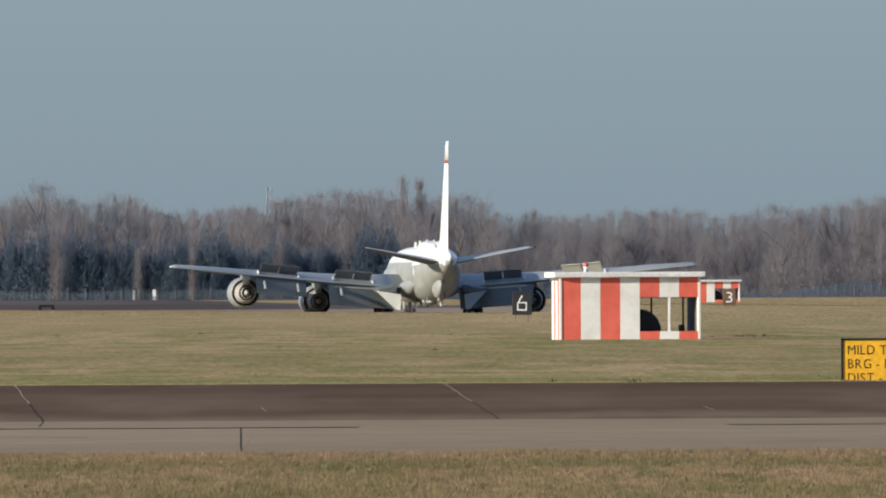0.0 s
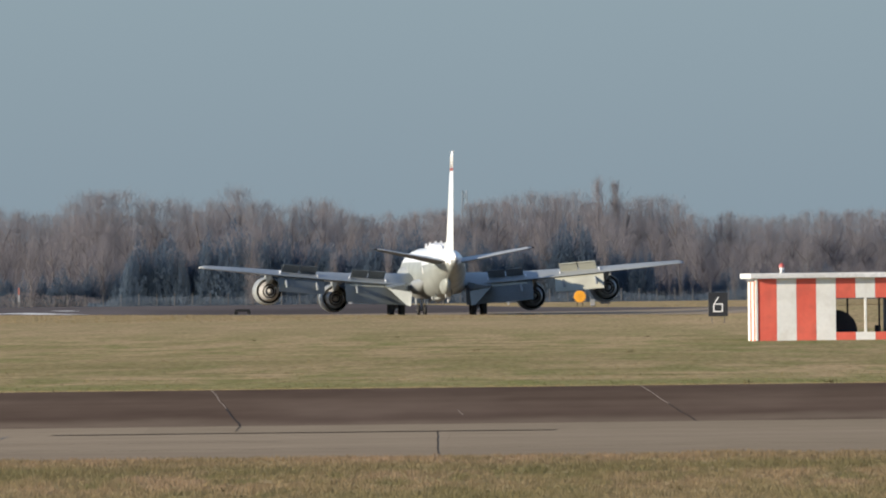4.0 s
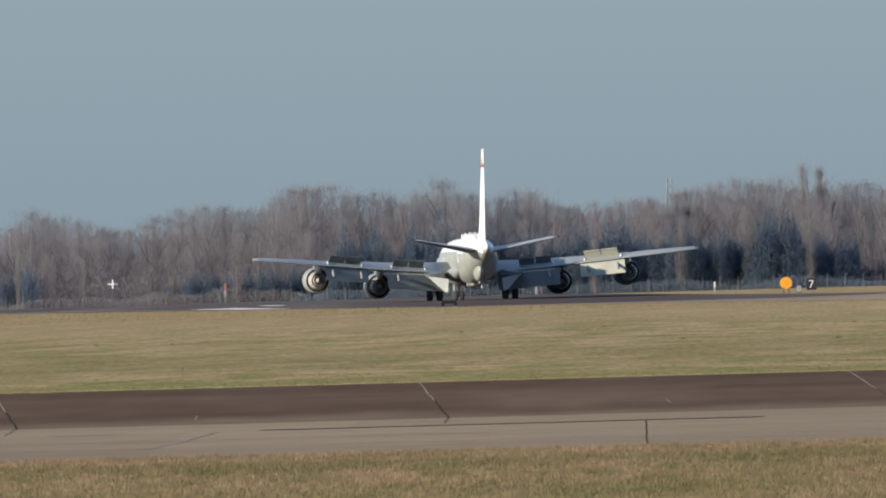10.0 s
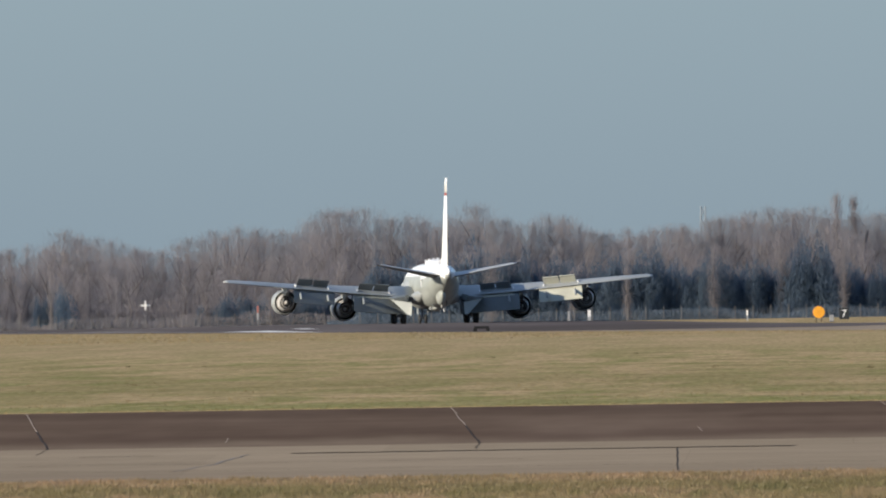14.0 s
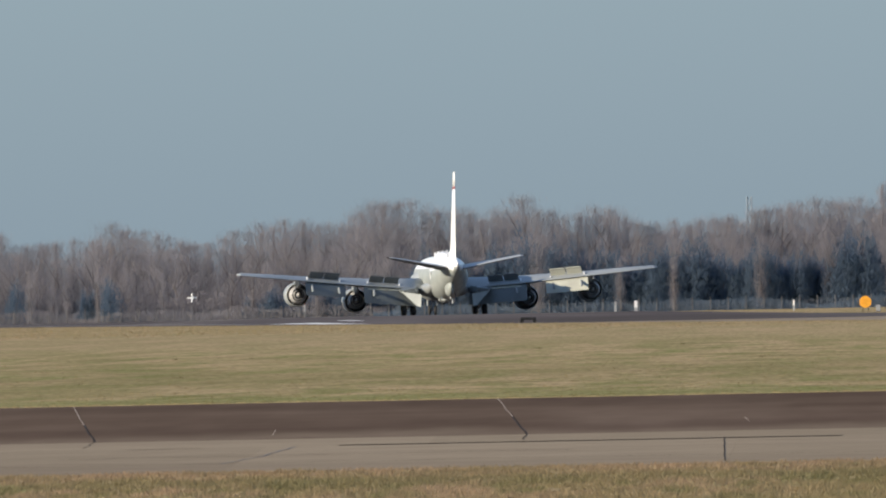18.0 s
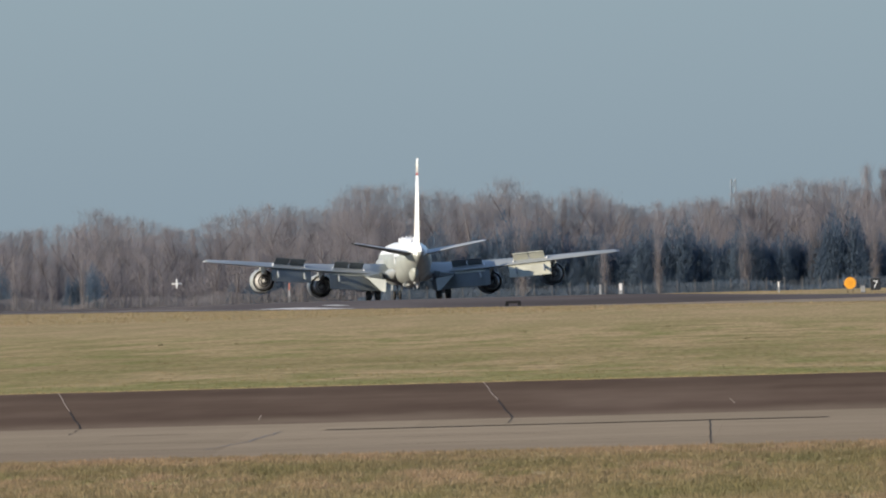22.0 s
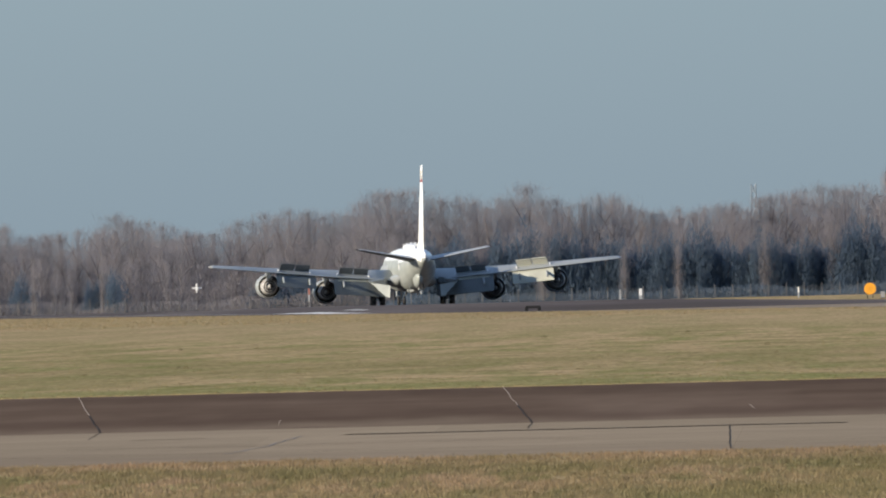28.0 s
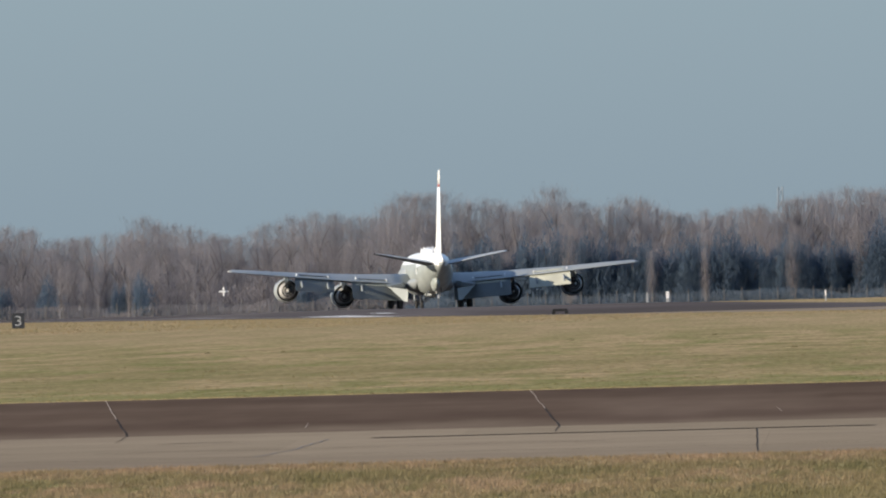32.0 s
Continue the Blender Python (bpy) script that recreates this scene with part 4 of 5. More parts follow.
scrub("undergrowth", -175, -84, WOOD_Y - 90, 3.4, 26000, 71, SCRUB)
scrub("understorey", -175, 95, WOOD_Y - 78, 8.0, 80000, 74, SCRUB)
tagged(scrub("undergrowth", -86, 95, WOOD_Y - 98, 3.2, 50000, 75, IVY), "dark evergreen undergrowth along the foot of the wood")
scrub("far_woodland", -800, -174, WOOD_Y - 10, 15.0, 30000, 72, SCRUB)
scrub("far_woodland", 94, 800, WOOD_Y - 10, 15.0, 30000, 73, SCRUB)
backing = sheet("wood_floor", [WOOD_Y - 90, WOOD_Y + 90], lambda y: [-175, 0, 95], SCRUB, lambda x, y: 0.05, False)
tagged(backing, "brown leaf litter under the trees", "ground", kind="structure")

pylon = thing("lattice_mast", pose(-28.0 * 1.12, 4700, height(0, 4700)), "faint slender lattice mast beyond the wood", "mast")
for sx in (-1, 1):
    for sy in (-1, 1):
        part("leg", rod(bmesh.new(), (sx * 0.9, sy * 0.9, 0), (sx * 0.4, sy * 0.4, 20.5), 0.13, 0.10, 6), MAST, pylon)
for i in range(10):
    a, b = 0.9 - 0.05 * i, 0.9 - 0.05 * (i + 1)
    bm = bmesh.new()
    for s in (-1, 1):
        rod(bm, (-a, s * a, 2.05 * i), (b, s * b, 2.05 * (i + 1)), 0.08, seg=4, caps=False)
        rod(bm, (a, s * a, 2.05 * i), (-b, s * b, 2.05 * (i + 1)), 0.08, seg=4, caps=False)
    part("brace", bm, MAST, pylon)


# ---- the four-engined jet ----
# Local: y forward, x to its right, z up from the tyres' feet; the wing tips lie at y = 0.
jet = thing("jet_aircraft", pose(mid(1968), 1968, 0), "white and grey four-engined jet with a tall swept fin, flaps down", "aircraft")
BODY = [  # y, half width, half height, centre height
    (27.3, 0.10, 0.10, 3.05), (26.6, 0.62, 0.62, 3.05), (25.4, 1.15, 1.20, 3.12), (23.6, 1.60, 1.75, 3.30), (21.5, 1.80, 2.05, 3.45),
    (18.0, 1.84, 2.10, 3.48), (10.0, 1.84, 2.10, 3.48), (4.0, 1.84, 2.10, 3.48), (0.0, 1.82, 2.08, 3.50), (-3.0, 1.72, 1.92, 3.62),
    (-5.5, 1.50, 1.66, 3.85), (-8.0, 1.20, 1.34, 4.10), (-10.5, 0.82, 0.98, 4.38), (-12.2, 0.50, 0.66, 4.58), (-13.4, 0.22, 0.32, 4.72), (-13.8, 0.06, 0.10, 4.76)]


def body_at(y):
    for (a, *va), (b, *vb) in zip(BODY, BODY[1:]):
        if a >= y >= b:
            t = (y - a) / (b - a)
            return [p + (q - p) * t for p, q in zip(va, vb)]
    return list(BODY[-1][1:])


bm = bmesh.new()
SEG = 40
stations = [s[0] for s in BODY] + [-1.5, -4.2, -6.8, -9.3, -11.4, 7.0, 14.0]
rings = []
for y in sorted(stations, reverse=True):
    w, h, c = body_at(y)
    rings.append([(w * math.cos(2 * math.pi * i / SEG), y, c + h * math.sin(2 * math.pi * i / SEG)) for i in range(SEG)])
rows = loft(bm, rings)
for f in bm.faces:
    p = f.calc_center_median()
    f.material_index = 0 if p.z > 4.30 else 1
part("fuselage", bm, [JET_WHITE, JET_BELLY], jet, "white upper and pale grey lower fuselage", smooth=True)


def foil(chord, thick, n=9):
    """Half-cosine points round an aerofoil, from the trailing edge over the top and back below: (along, up)."""
    pts = []
    for i in range(n):
        c = 0.5 + 0.5 * math.cos(math.pi * i / (n - 1))
        t = 5 * thick * (0.2969 * math.sqrt(c) - 0.126 * c - 0.3516 * c * c + 0.2843 * c ** 3 - 0.1015 * c ** 4)
        pts.append((c, t + 0.25 * thick * math.sin(math.pi * c)))
    for i in range(1, n):
        c = 0.5 - 0.5 * math.cos(math.pi * i / (n - 1))
        t = 5 * thick * (0.2969 * math.sqrt(c) - 0.126 * c - 0.3516 * c * c + 0.2843 * c ** 3 - 0.1015 * c ** 4)
        pts.append((c, -t * 0.75 - 0.002))
    return [(c * chord, u * chord) for c, u in pts]


WING = [  # x, leading edge y, trailing edge y, height, thickness over chord
    (1.3, 14.3, 4.7, 2.55, 0.13), (4.0, 12.45, 4.3, 2.74, 0.125), (7.2, 10.25, 3.5, 2.98, 0.115), (9.5, 8.65, 2.45, 3.18, 0.11),
    (13.6, 5.8, 1.05, 3.55, 0.10), (17.0, 3.45, -0.35, 3.88, 0.10), (19.6, 1.65, -1.25, 4.13, 0.09), (19.94, 0.9, -1.2, 4.16, 0.05)]


def wing_at(x):
    for (a, *va), (b, *vb) in zip(WING, WING[1:]):
        if a <= x <= b:
            t = (x - a) / (b - a)
            return [p + (q - p) * t for p, q in zip(va, vb)]
    return list(WING[-1][1:])


def blade_ring(x, lead, trail, z, thick, side, tilt=0.035):
    """One rib of a lifting surface; nose up by tilt."""
    ring = []
    for c, u in foil(lead - trail, thick):
        ring.append((side * x, lead - c, z + u - tilt * (c - 0.6 * (lead - trail))))
    return ring


TWO_PI = 2 * math.pi
spoilers = []
for side in (-1, 1):
    bm = bmesh.new()
    loft(bm, [blade_ring(*w[:4], w[4], side) for w in WING])
    wing = part("wing", bm, JET_WING, jet, "long grey swept wing", smooth=True)
    part("wing_tip_light", box(bmesh.new(), side * 19.97, 0.5, 4.17, 0.12, 0.7, 0.09, 0.03), ROOF_WHITE, jet)

    def flap(x0, x1, drop, chord, mat, notch=0.0, back=0.15):
        """A flap panel let down behind the trailing edge; notch: how much of its inner corner is cut away."""
        bm = bmesh.new()
        ends = []
        n = 8
        for i in range(n + 1):
            x = x0 + (x1 - x0) * i / n
            lead, trail, z, _ = wing_at(x)
            ch = chord * (1.0 - notch * max(0.0, 1 - 2.2 * i / n) ** 1.3)
            hy, hz = trail + 0.55, z - 0.16
            a = radians(drop)
            dy, dz = -math.cos(a), -math.sin(a)
            ny, nz = -math.sin(a), math.cos(a)
            ring = []
            for c, u in ((0, 0.02), (0.08, 0.15), (0.3, 0.20), (0.7, 0.12), (1.0, 0.015), (1.0, -0.015), (0.6, -0.03), (0.2, -0.06)):
                ring.append((side * x, hy - back + dy * c * ch + ny * u, hz + dz * c * ch + nz * u))
            ends.append(ring)
        loft(bm, ends)
        return part("flap", bm, mat, jet, smooth=False)

    flap(2.3, 7.75, 52, 2.05, JET_FLAP)
    # right outer flap coloured as sunlit cream, left outer flap as shaded grey
    flap(9.55, 13.45, 48, 1.65, JET_CREAM if side > 0 else JET_FLAP, notch=0.05)
    # slim flap ahead of the main one
    for x0, x1 in ((2.3, 7.75), (9.55, 13.45)):
        bm = bmesh.new()
        ends = []
        for x in (x0, x1):
            lead, trail, z, _ = wing_at(x)
            ends.append([(side * x, trail + 0.75 - c, z - 0.06 - 0.5 * c + u) for c, u in ((0, 0), (0.25, 0.09), (0.7, 0.02), (0.7, -0.02), (0.2, -0.05))])
        loft(bm, ends)
        part("fore_flap", bm, JET_CREAM, jet)
    # flap tracks
    for x in (3.2, 6.8, 10.2, 12.8):
        lead, trail, z, _ = wing_at(x)
        bm = bmesh.new()
        loft(bm, [[(side * x + 0.11 * math.cos(TWO_PI * i / 8), trail + y, z + c + r * math.sin(TWO_PI * i / 8)) for i in range(8)] for y, c, r in ((2.2, -0.30, 0.05), (1.2, -0.36, 0.16), (0.2, -0.42, 0.17), (-0.8, -0.75, 0.12), (-1.2, -1.0, 0.03))])
        part("flap_track", bm, JET_GREY, jet, smooth=True)
    # spoilers, hinged at their front edge
    # one paint in two tones: cream for the sunlit right outer pair, dark for shade
    for x0, x1, mat in ((4.35, 5.75, JET_DARK), (5.80, 7.20, JET_DARK), (10.15, 11.60, JET_CREAM if side > 0 else JET_DARK), (11.65, 13.10, JET_CREAM if side > 0 else JET_DARK)):
        l0, t0, z0, k0 = wing_at(x0)
        l1, t1, z1, k1 = wing_at(x1)
        ya, yb = t0 + 1.75, t1 + 1.75
        za, zb = z0 + 0.27, z1 + 0.25
        a, b = Vector((side * x0, ya, za)), Vector((side * x1, yb, zb))
        xa = (b - a).normalized() * side
        up = Vector((0, 0, 1))
        za_ = (up - up.project(xa)).normalized()
        ya_ = za_.cross(xa)
        basis = Matrix((xa, ya_, za_)).transposed().to_4x4()
        basis.translation = a
        long = (b - a).length
        bm = bmesh.new()
        box(bm, side * 0 + (long / 2 if side > 0 else -long / 2), -0.41, 0.0, long - 0.03, 0.82, 0.05, 0.012)
        sp = part("spoiler", bm, mat, jet, "raised spoiler panel")
        spoilers.append((sp, basis))
        bm = bmesh.new()
        box(bm, (long / 2 if side > 0 else -long / 2), -0.80, -0.05, long - 0.06, 0.04, 0.05)
        part("rib", bm, mat, sp)
    # white blocks added at the ends of the spoilers to stand for their sunlit sides
    for x, size in ((7.30, 0.22), (4.25, 0.14), (13.20, 0.22), (10.05, 0.15)):
        lead, trail, z, _ = wing_at(x)
        part("hinge_fairing", box(bmesh.new(), side * x, trail + 1.05, z + 0.18, 0.09, 0.7, size, 0.03, pose(0, 0, 0, 12, 0, 0)), ROOF_WHITE, jet)
    # engines on pylons
    for ex, ez, ey in ((14.0, 2.17, 3.6), (8.2, 1.52, 7.6)):
        eng = new("engine")
        eng.parent = jet
        eng.matrix_basis = pose(side * ex, ey, ez)
        part("cowling", turned(bmesh.new(), [(5.2, 0.80), (5.35, 0.88), (5.25, 0.98), (4.8, 1.08), (3.6, 1.17), (2.2, 1.16), (1.2, 1.10), (0.75, 1.05), (0.74, 1.01), (1.6, 1.02), (3.2, 0.95)], 40), JET_GREY, eng, "pale grey engine cowling", smooth=True)
        part("fan_face", turned(bmesh.new(), [(3.2, 0.0), (3.2, 0.97)], 40), SOOT, eng)
        part("core_cowl", turned(bmesh.new(), [(3.0, 0.90), (1.5, 0.89), (0.75, 0.84), (0.1, 0.72), (-0.30, 0.62), (-0.32, 0.585), (0.4, 0.57)], 36), ENGINE_CORE, eng, smooth=True)
        part("nozzle_ring", turned(bmesh.new(), [(0.4, 0.50), (-0.1, 0.47), (-0.62, 0.42), (-0.63, 0.385), (0.0, 0.40)], 32), ENGINE_CORE, eng, smooth=True)
        part("exhaust_duct", turned(bmesh.new(), [(0.3, 0.0), (0.3, 0.6)], 32), SOOT, eng)
        part("exhaust_plug", turned(bmesh.new(), [(0.0, 0.27), (-0.6, 0.22), (-1.0, 0.09), (-1.1, 0.0)], 24), ENGINE_CORE, eng, smooth=True)
        lead, trail, wz, _ = wing_at(ex)
        bm = bmesh.new()
        top = wz - 0.02
        ends = []
        for y, z0, z1, w in ((lead + 2.6 - ey, 0.95, 1.12, 0.10), (lead + 1.2 - ey, 0.80, top - ez + 0.06, 0.20), (lead - 0.6 - ey, 0.70, top - ez + 0.15, 0.22), (lead - 2.6 - ey, 0.62, top - ez, 0.20), (lead - 4.4 - ey, top - ez - 0.40, top - ez - 0.1, 0.06)):
            ends.append([(-w, y, z0), (w, y, z0), (w, y, z1), (-w, y, z1)])
        loft(bm, ends)
        part("pylon", bm, JET_GREY, eng)
        bm = bmesh.new()
        box(bm, -side * 0.0 - 0.9, 2.9, 0.45, 0.04, 1.0, 0.5, 0.01, pose(0, 0, 0, 0, 30, 0))
        part("strake", bm, JET_GREY, eng)
    # stabiliser
    STAB = [(0.35, -6.6, -11.3, 4.32, 0.10), (1.2, -7.2, -11.5, 4.47, 0.10), (3.5, -8.9, -12.1, 4.93, 0.09), (6.0, -10.7, -12.75, 5.42, 0.09), (6.45, -11.6, -12.75, 5.50, 0.06)]
    bm = bmesh.new()
    # left half tilted apart from the right, to turn its shade-dark underside into view
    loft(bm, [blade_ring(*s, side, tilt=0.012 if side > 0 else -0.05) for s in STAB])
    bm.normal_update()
    # shade of the lower faces painted dark, the tops painted sunlit
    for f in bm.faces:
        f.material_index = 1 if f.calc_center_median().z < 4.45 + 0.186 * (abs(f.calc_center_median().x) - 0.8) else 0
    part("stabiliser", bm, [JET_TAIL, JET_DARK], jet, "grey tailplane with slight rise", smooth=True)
    part("tip_cap", box(bmesh.new(), side * 6.48, -12.1, 5.50, 0.20, 1.3, 0.11, 0.04), BLACK, jet)
    # main legs
    gear = new("main_gear")
    gear.parent = jet
    gear.matrix_basis = pose(side * 3.4, 5.4, 0)
    bm = bmesh.new()
    rod(bm, (0, 0, 0.6), (0, 0, 2.6), 0.13, 0.17, 12)
    rod(bm, (0, -0.75, 0.58), (0, 0.75, 0.58), 0.10, 0.10, 10)
    rod(bm, (0, 0.1, 1.3), (-side * 1.2, 0.6, 2.3), 0.07, 0.07, 8)
    part("leg", bm, STEEL, gear)
    for wx in (-0.44, 0.44):
        for wy in (-0.72, 0.72):
            bm = bmesh.new()
            prof = [(-0.19, 0.28), (-0.215, 0.50), (-0.16, 0.60), (0.0, 0.62), (0.16, 0.60), (0.215, 0.50), (0.19, 0.28)]
            turned(bm, prof, 24)
            bmesh.ops.rotate(bm, cent=(0, 0, 0), matrix=Matrix.Rotation(radians(90), 3, "Z"), verts=bm.verts)
            tyre = part("tyre", bm, RUBBER, gear, smooth=True, at=pose(wx, wy, 0.62))
            bm = bmesh.new()
            rod(bm, (-0.15, 0, 0), (0.15, 0, 0), 0.29, 0.29, 20)
            part("rim", bm, STEEL, tyre)
    part("gear_door", box(bmesh.new(), side * 0.75, 0.2, 1.75, 0.06, 1.9, 1.3, 0.02, pose(0, 0, 0, 0, side * 12, 0)), JET_GREY, gear)
    # root fairing behind the wing
    bm = bmesh.new()
    loft(bm, [[(side * (1.45 + w * math.cos(TWO_PI * i / 14)), y, z + h * math.sin(TWO_PI * i / 14)) for i in range(14)] for y, w, h, z in ((11.0, 0.1, 0.1, 2.4), (9.0, 0.75, 0.55, 2.35), (5.0, 0.85, 0.66, 2.4), (2.5, 0.62, 0.58, 2.55), (0.0, 0.34, 0.36, 2.75), (-2.5, 0.08, 0.08, 2.95))])
    part("root_fairing", bm, JET_GREY, jet, smooth=True)
    # small flap between body and inner flap
    bm = bmesh.new()
    quad = [(4.25, 2.55, 2.30), (2.40, 1.45, 1.98), (2.50, 1.05, 0.80), (2.85, 1.30, 0.88)]
    loft(bm, [[(side * x, y + d, z) for x, y, z in quad] for d in (0.0, 0.12)])
    part("fillet_flap", bm, JET_BELLY, jet)
    bm = bmesh.new()
    loft(bm, [[(side * x, y, z) for x, z in ring] for y, ring in (
        (4.6, ((4.45, 2.55), (2.5, 2.75), (2.4, 2.25), (4.3, 2.30))), (2.9, ((4.35, 2.46), (2.9, 2.66), (2.6, 2.10), (4.15, 2.16))), (2.3, ((4.05, 2.40), (3.0, 2.55), (2.75, 2.15), (3.95, 2.20))))])
    part("root_panel", bm, JET_FLAP, jet)
    # cheek fairings along the forward body
    bm = bmesh.new()
    loft(bm, [[(side * (1.62 + w * math.cos(TWO_PI * i / 14)), y, 3.35 + h * math.sin(TWO_PI * i / 14)) for i in range(14)] for y, w, h in ((22.8, 0.05, 0.05), (21.8, 0.38, 0.62), (17.0, 0.46, 0.80), (13.4, 0.40, 0.66), (12.2, 0.05, 0.05))])
    part("cheek_fairing", bm, JET_GREY, jet, smooth=True)

# fin with its red band
FIN = [(4.9, -2.6, -11.7, 0.055), (5.6, -5.2, -11.75, 0.055), (6.6, -6.2, -11.8, 0.06), (9.0, -7.75, -12.0, 0.065), (11.86, -9.55, -12.25, 0.07)]


def fin_ring(z, lead, trail, thick):
    return [(u * 0.95, lead - c, z) for c, u in [(c, u - 0.25 * thick * (lead - trail) * math.sin(math.pi * c / (lead - trail)) if i < 9 else u / 0.75) for i, (c, u) in enumerate(foil(lead - trail, thick))]]


FIN_ALL = FIN + [(12.12, -9.70, -12.27, 0.07), (13.2, -10.35, -12.35, 0.075), (13.5, -11.0, -12.35, 0.06)]
bm = bmesh.new()
loft(bm, [fin_ring(*s) for s in FIN])
part("fin", bm, JET_WHITE, jet, "tall white swept fin", smooth=True)
bm = bmesh.new()
loft(bm, [fin_ring(*FIN_ALL[4]), fin_ring(*FIN_ALL[5])])
part("fin_band", bm, JET_RED, jet, "red band round the fin", smooth=True)
bm = bmesh.new()
loft(bm, [fin_ring(*s) for s in FIN_ALL[5:]])
part("fin_cap", bm, JET_WHITE, jet, smooth=True)
part("fin_probe", rod(bmesh.new(), (0, -10.4, 13.44), (0, -12.5, 13.46), 0.04, 0.06, 8), JET_WHITE, jet)

# aerials on the back, blisters and blades below
for y, h, l in ((16.0, 0.40, 0.6), (12.2, 0.50, 0.6), (9.0, 0.42, 0.6), (6.2, 0.55, 0.6), (3.2, 0.45, 0.6), (0.4, 0.55, 0.6), (-1.8, 0.38, 0.9), (-3.6, 0.5, 0.7)):
    w, hh, c = body_at(y)
    bm = bmesh.new()
    loft(bm, [[(-0.09, y + l / 2, c + hh - 0.1), (0.09, y + l / 2, c + hh - 0.1), (0.09, y - l / 2, c + hh - 0.1), (-0.09, y - l / 2, c + hh - 0.1)],
              [(-0.07, y + l * 0.2, c + hh + h), (0.07, y + l * 0.2, c + hh + h), (0.07, y - l * 0.5, c + hh + h), (-0.07, y - l * 0.5, c + hh + h)]])
    part("blade_aerial", bm, JET_WHITE, jet)
for y, w, l, h in ((-1.0, 0.5, 1.6, 0.34), (3.6, 0.7, 2.4, 0.42)):
    ww, hh, c = body_at(y)
    bm = bmesh.new()
    bmesh.ops.create_uvsphere(bm, u_segments=18, v_segments=10, radius=1.0)
    bmesh.ops.transform(bm, matrix=pose(-0.2, y, c + hh) @ Matrix.Diagonal((w, l, h, 1)), verts=bm.verts)
    part("dorsal_blister", bm, JET_WHITE, jet, smooth=True)
rr = random.Random(9)
for i in range(13):
    y, x = -4.5 + 1.25 * i, rr.choice((-0.7, -0.35, 0.0, 0.4, 0.75))
    ww, hh, c = body_at(y)
    z = c - hh * math.sqrt(max(0.1, 1 - (x / ww) ** 2)) + 0.05
    h = rr.uniform(0.25, 0.55)
    bm = bmesh.new()
    loft(bm, [[(x - 0.05, y + 0.3, z), (x + 0.05, y + 0.3, z), (x + 0.05, y - 0.3, z), (x - 0.05, y - 0.3, z)],
              [(x - 0.03, y + 0.05, z - h), (x + 0.03, y + 0.05, z - h), (x + 0.03, y - 0.3, z - h), (x - 0.03, y - 0.3, z - h)]])
    part("belly_aerial", bm, JET_WHITE if i % 2 else JET_DARK, jet)
for x, y, z, w, l, h, mat in ((-0.28, -6.3, 2.68, 0.44, 2.8, 0.98, JET_BELLY), (-0.2, 1.5, 1.45, 0.6, 2.0, 0.30, JET_GREY), (0.0, -12.6, 4.5, 0.34, 1.0, 0.4, JET_GREY)):
    bm = bmesh.new()
    bmesh.ops.create_uvsphere(bm, u_segments=20, v_segments=12, radius=1.0)
    bmesh.ops.transform(bm, matrix=pose(x, y, z) @ Matrix.Diagonal((w, l, h, 1)), verts=bm.verts)
    part("ventral_radome", bm, mat, jet, smooth=True)
# aft hatch with its pale frame and tail lamp
bm = bmesh.new()
box(bm, -1.76, -2.0, 3.75, 0.10, 0.40, 0.62, 0.03, pose(0, 0, 0, 0, -4, -6))
part("aft_hatch", bm, JET_WHITE, jet)
part("tail_lamp", box(bmesh.new(), 0, -13.85, 4.78, 0.10, 0.12, 0.10, 0.02), ROOF_WHITE, jet)
# nose leg
nose = new("nose_gear")
nose.parent = jet
nose.matrix_basis = pose(0, 21.2, 0)
bm = bmesh.new()
rod(bm, (0, 0, 0.45), (0, 0.15, 1.9), 0.09, 0.12, 12)
rod(bm, (-0.3, 0, 0.45), (0.3, 0, 0.45), 0.06, 0.06, 8)
part("leg", bm, STEEL, nose)
for wx in (-0.28, 0.28):
    bm = bmesh.new()
    turned(bm, [(-0.12, 0.2), (-0.13, 0.36), (-0.09, 0.43), (0.0, 0.45), (0.09, 0.43), (0.13, 0.36), (0.12, 0.2)], 22)
    bmesh.ops.rotate(bm, cent=(0, 0, 0), matrix=Matrix.Rotation(radians(90), 3, "Z"), verts=bm.verts)
    tyre = part("tyre", bm, RUBBER, nose, smooth=True, at=pose(wx, 0, 0.45))
    part("rim", rod(bmesh.new(), (-0.10, 0, 0), (0.10, 0, 0), 0.21, 0.21, 18), STEEL, tyre)
for s in (-1, 1):
    part("gear_door", box(bmesh.new(), s * 0.45, 0.3, 1.25, 0.04, 1.5, 0.7, 0.015), JET_GREY, nose)


# ---- what moves ----
def on_runway(y, z):
    return pose(mid(y), y, z, 0, 0, RUN_TURN)


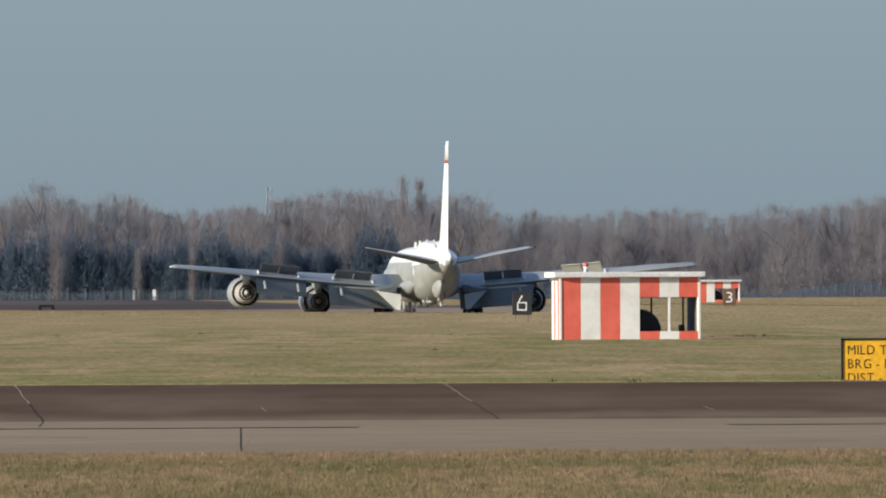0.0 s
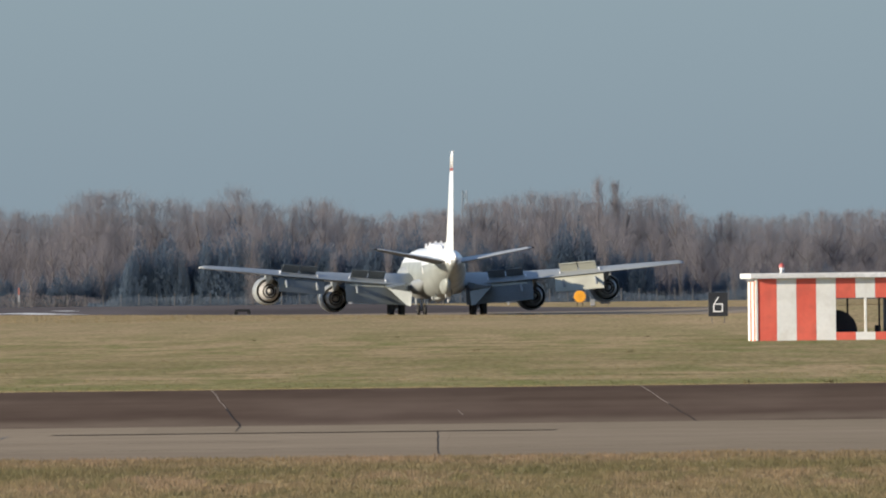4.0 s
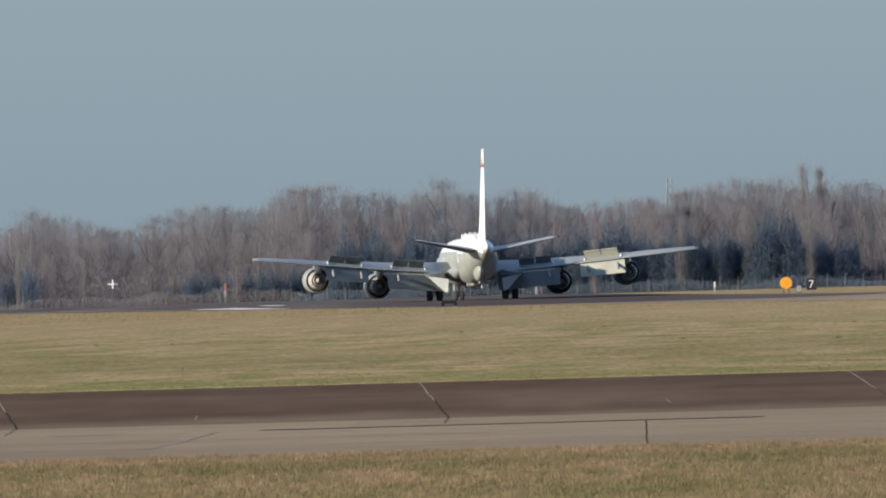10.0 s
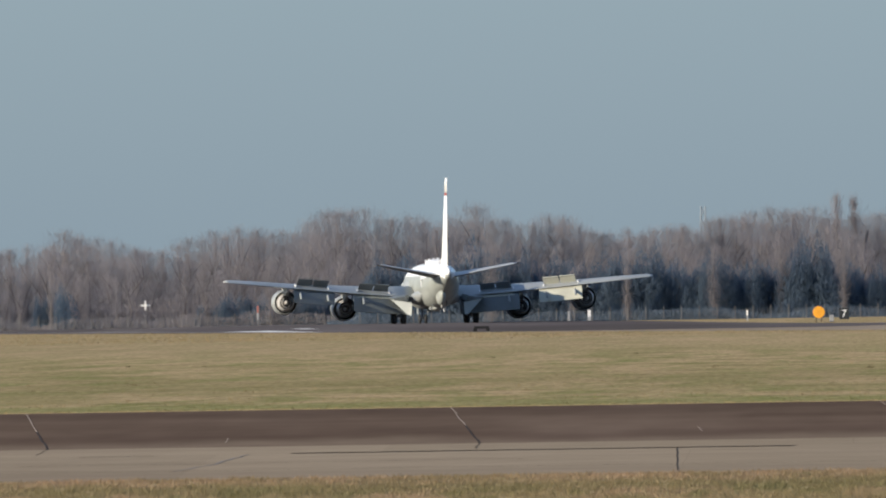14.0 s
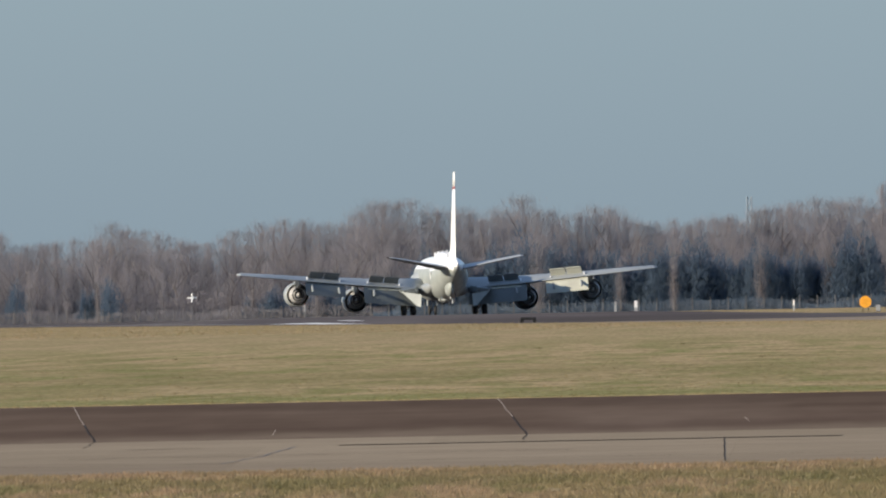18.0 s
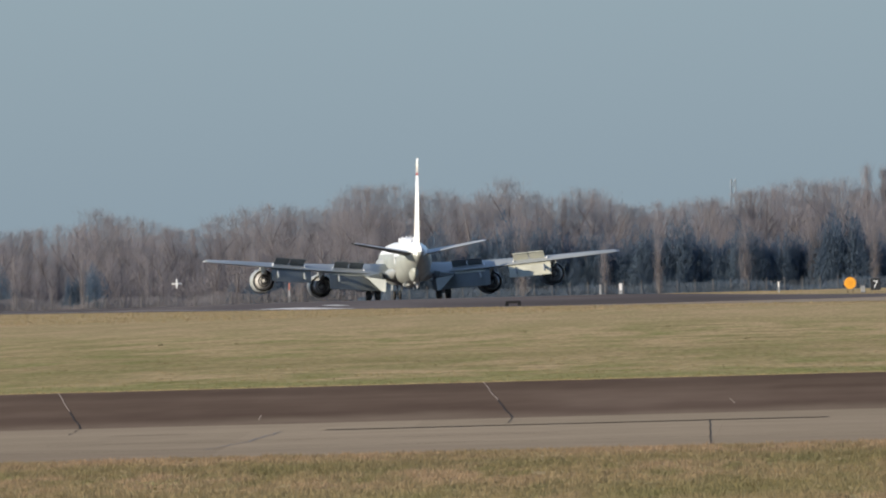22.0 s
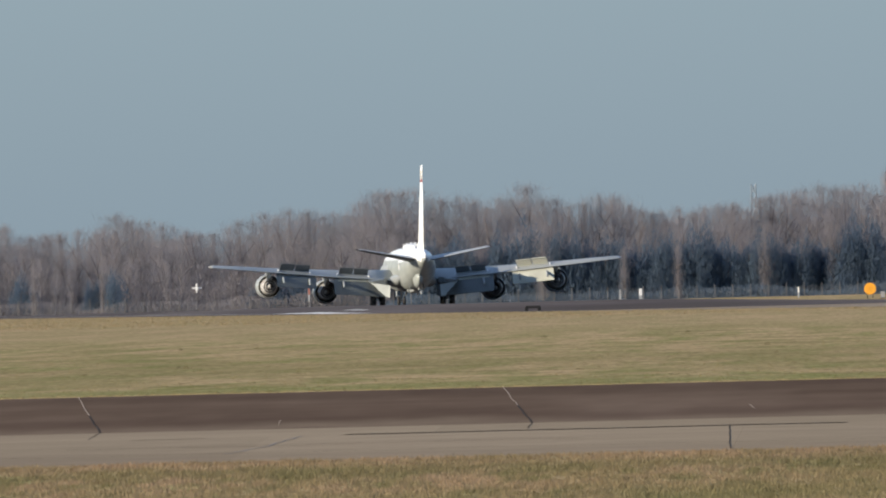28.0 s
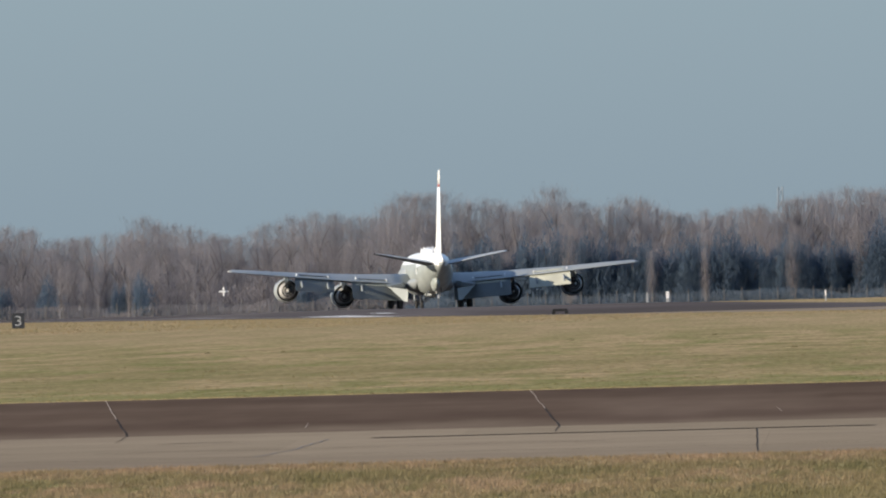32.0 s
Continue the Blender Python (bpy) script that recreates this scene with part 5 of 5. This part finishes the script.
def motions():
    walk(jet, [
        (0, on_runway(1967.76, -0.463)), (0.5, on_runway(1991.23, -0.349)), (1, on_runway(2014.47, -0.257)),
        (1.5, on_runway(2037.31, -0.183)), (2, on_runway(2059.89, -0.120)), (2.5, on_runway(2081.88, -0.066)),
        (3, on_runway(2103.05, -0.017)), (3.5, on_runway(2123.22, 0.029)), (4, on_runway(2142.26, 0.073)),
        (4.5, on_runway(2160.14, 0.117)), (6.5, on_runway(2227.13, 0.304)), (7, on_runway(2243.24, 0.356)),
        (7.5, on_runway(2258.83, 0.408)), (8, on_runway(2274.19, 0.462)), (8.5, on_runway(2289.24, 0.516)),
        (9, on_runway(2303.84, 0.569)), (9.5, on_runway(2317.72, 0.620)), (10, on_runway(2331.05, 0.669)),
        (10.5, on_runway(2343.71, 0.714)), (11, on_runway(2355.87, 0.756)), (11.5, on_runway(2367.52, 0.795)),
        (12, on_runway(2378.84, 0.831)), (12.5, on_runway(2389.69, 0.864)), (13, on_runway(2400.03, 0.892)),
        (13.5, on_runway(2409.60, 0.916)), (14, on_runway(2418.30, 0.935)), (14.5, on_runway(2426.00, 0.950)),
        (16.5, on_runway(2453.02, 0.983)), (17, on_runway(2458.80, 0.985)), (17.5, on_runway(2463.56, 0.986)),
        (18, on_runway(2467.76, 0.986)), (18.5, on_runway(2471.80, 0.984)), (19, on_runway(2475.92, 0.982)),
        (19.5, on_runway(2479.95, 0.979)), (20, on_runway(2483.60, 0.975)), (20.5, on_runway(2486.93, 0.971)),
        (21, on_runway(2490.03, 0.966)), (21.5, on_runway(2492.99, 0.961)), (22, on_runway(2495.56, 0.956)),
        (22.5, on_runway(2497.90, 0.951)), (23, on_runway(2499.83, 0.947)), (23.5, on_runway(2501.51, 0.942)),
        (24, on_runway(2503.17, 0.938)), (24.5, on_runway(2505.02, 0.933)), (25, on_runway(2506.80, 0.928)),
        (25.5, on_runway(2508.56, 0.923)), (27.5, on_runway(2515.37, 0.901)), (28, on_runway(2517.35, 0.893)),
        (28.5, on_runway(2519.28, 0.886)), (29, on_runway(2521.00, 0.879)), (29.5, on_runway(2522.53, 0.873)),
        (30, on_runway(2524.08, 0.866)), (30.5, on_runway(2525.71, 0.859)), (31, on_runway(2527.49, 0.851)),
        (31.5, on_runway(2529.14, 0.843)), (32, on_runway(2530.70, 0.835))])
    for sp, basis in spoilers:
        up, down = basis @ pose(0, 0, 0, -52, 0, 0), basis @ pose(0, 0, 0, 7, 0, 0)
        walk(sp, [(0.0, up), (28.0, up), (28.55, down), (32.0, down)])


motions()
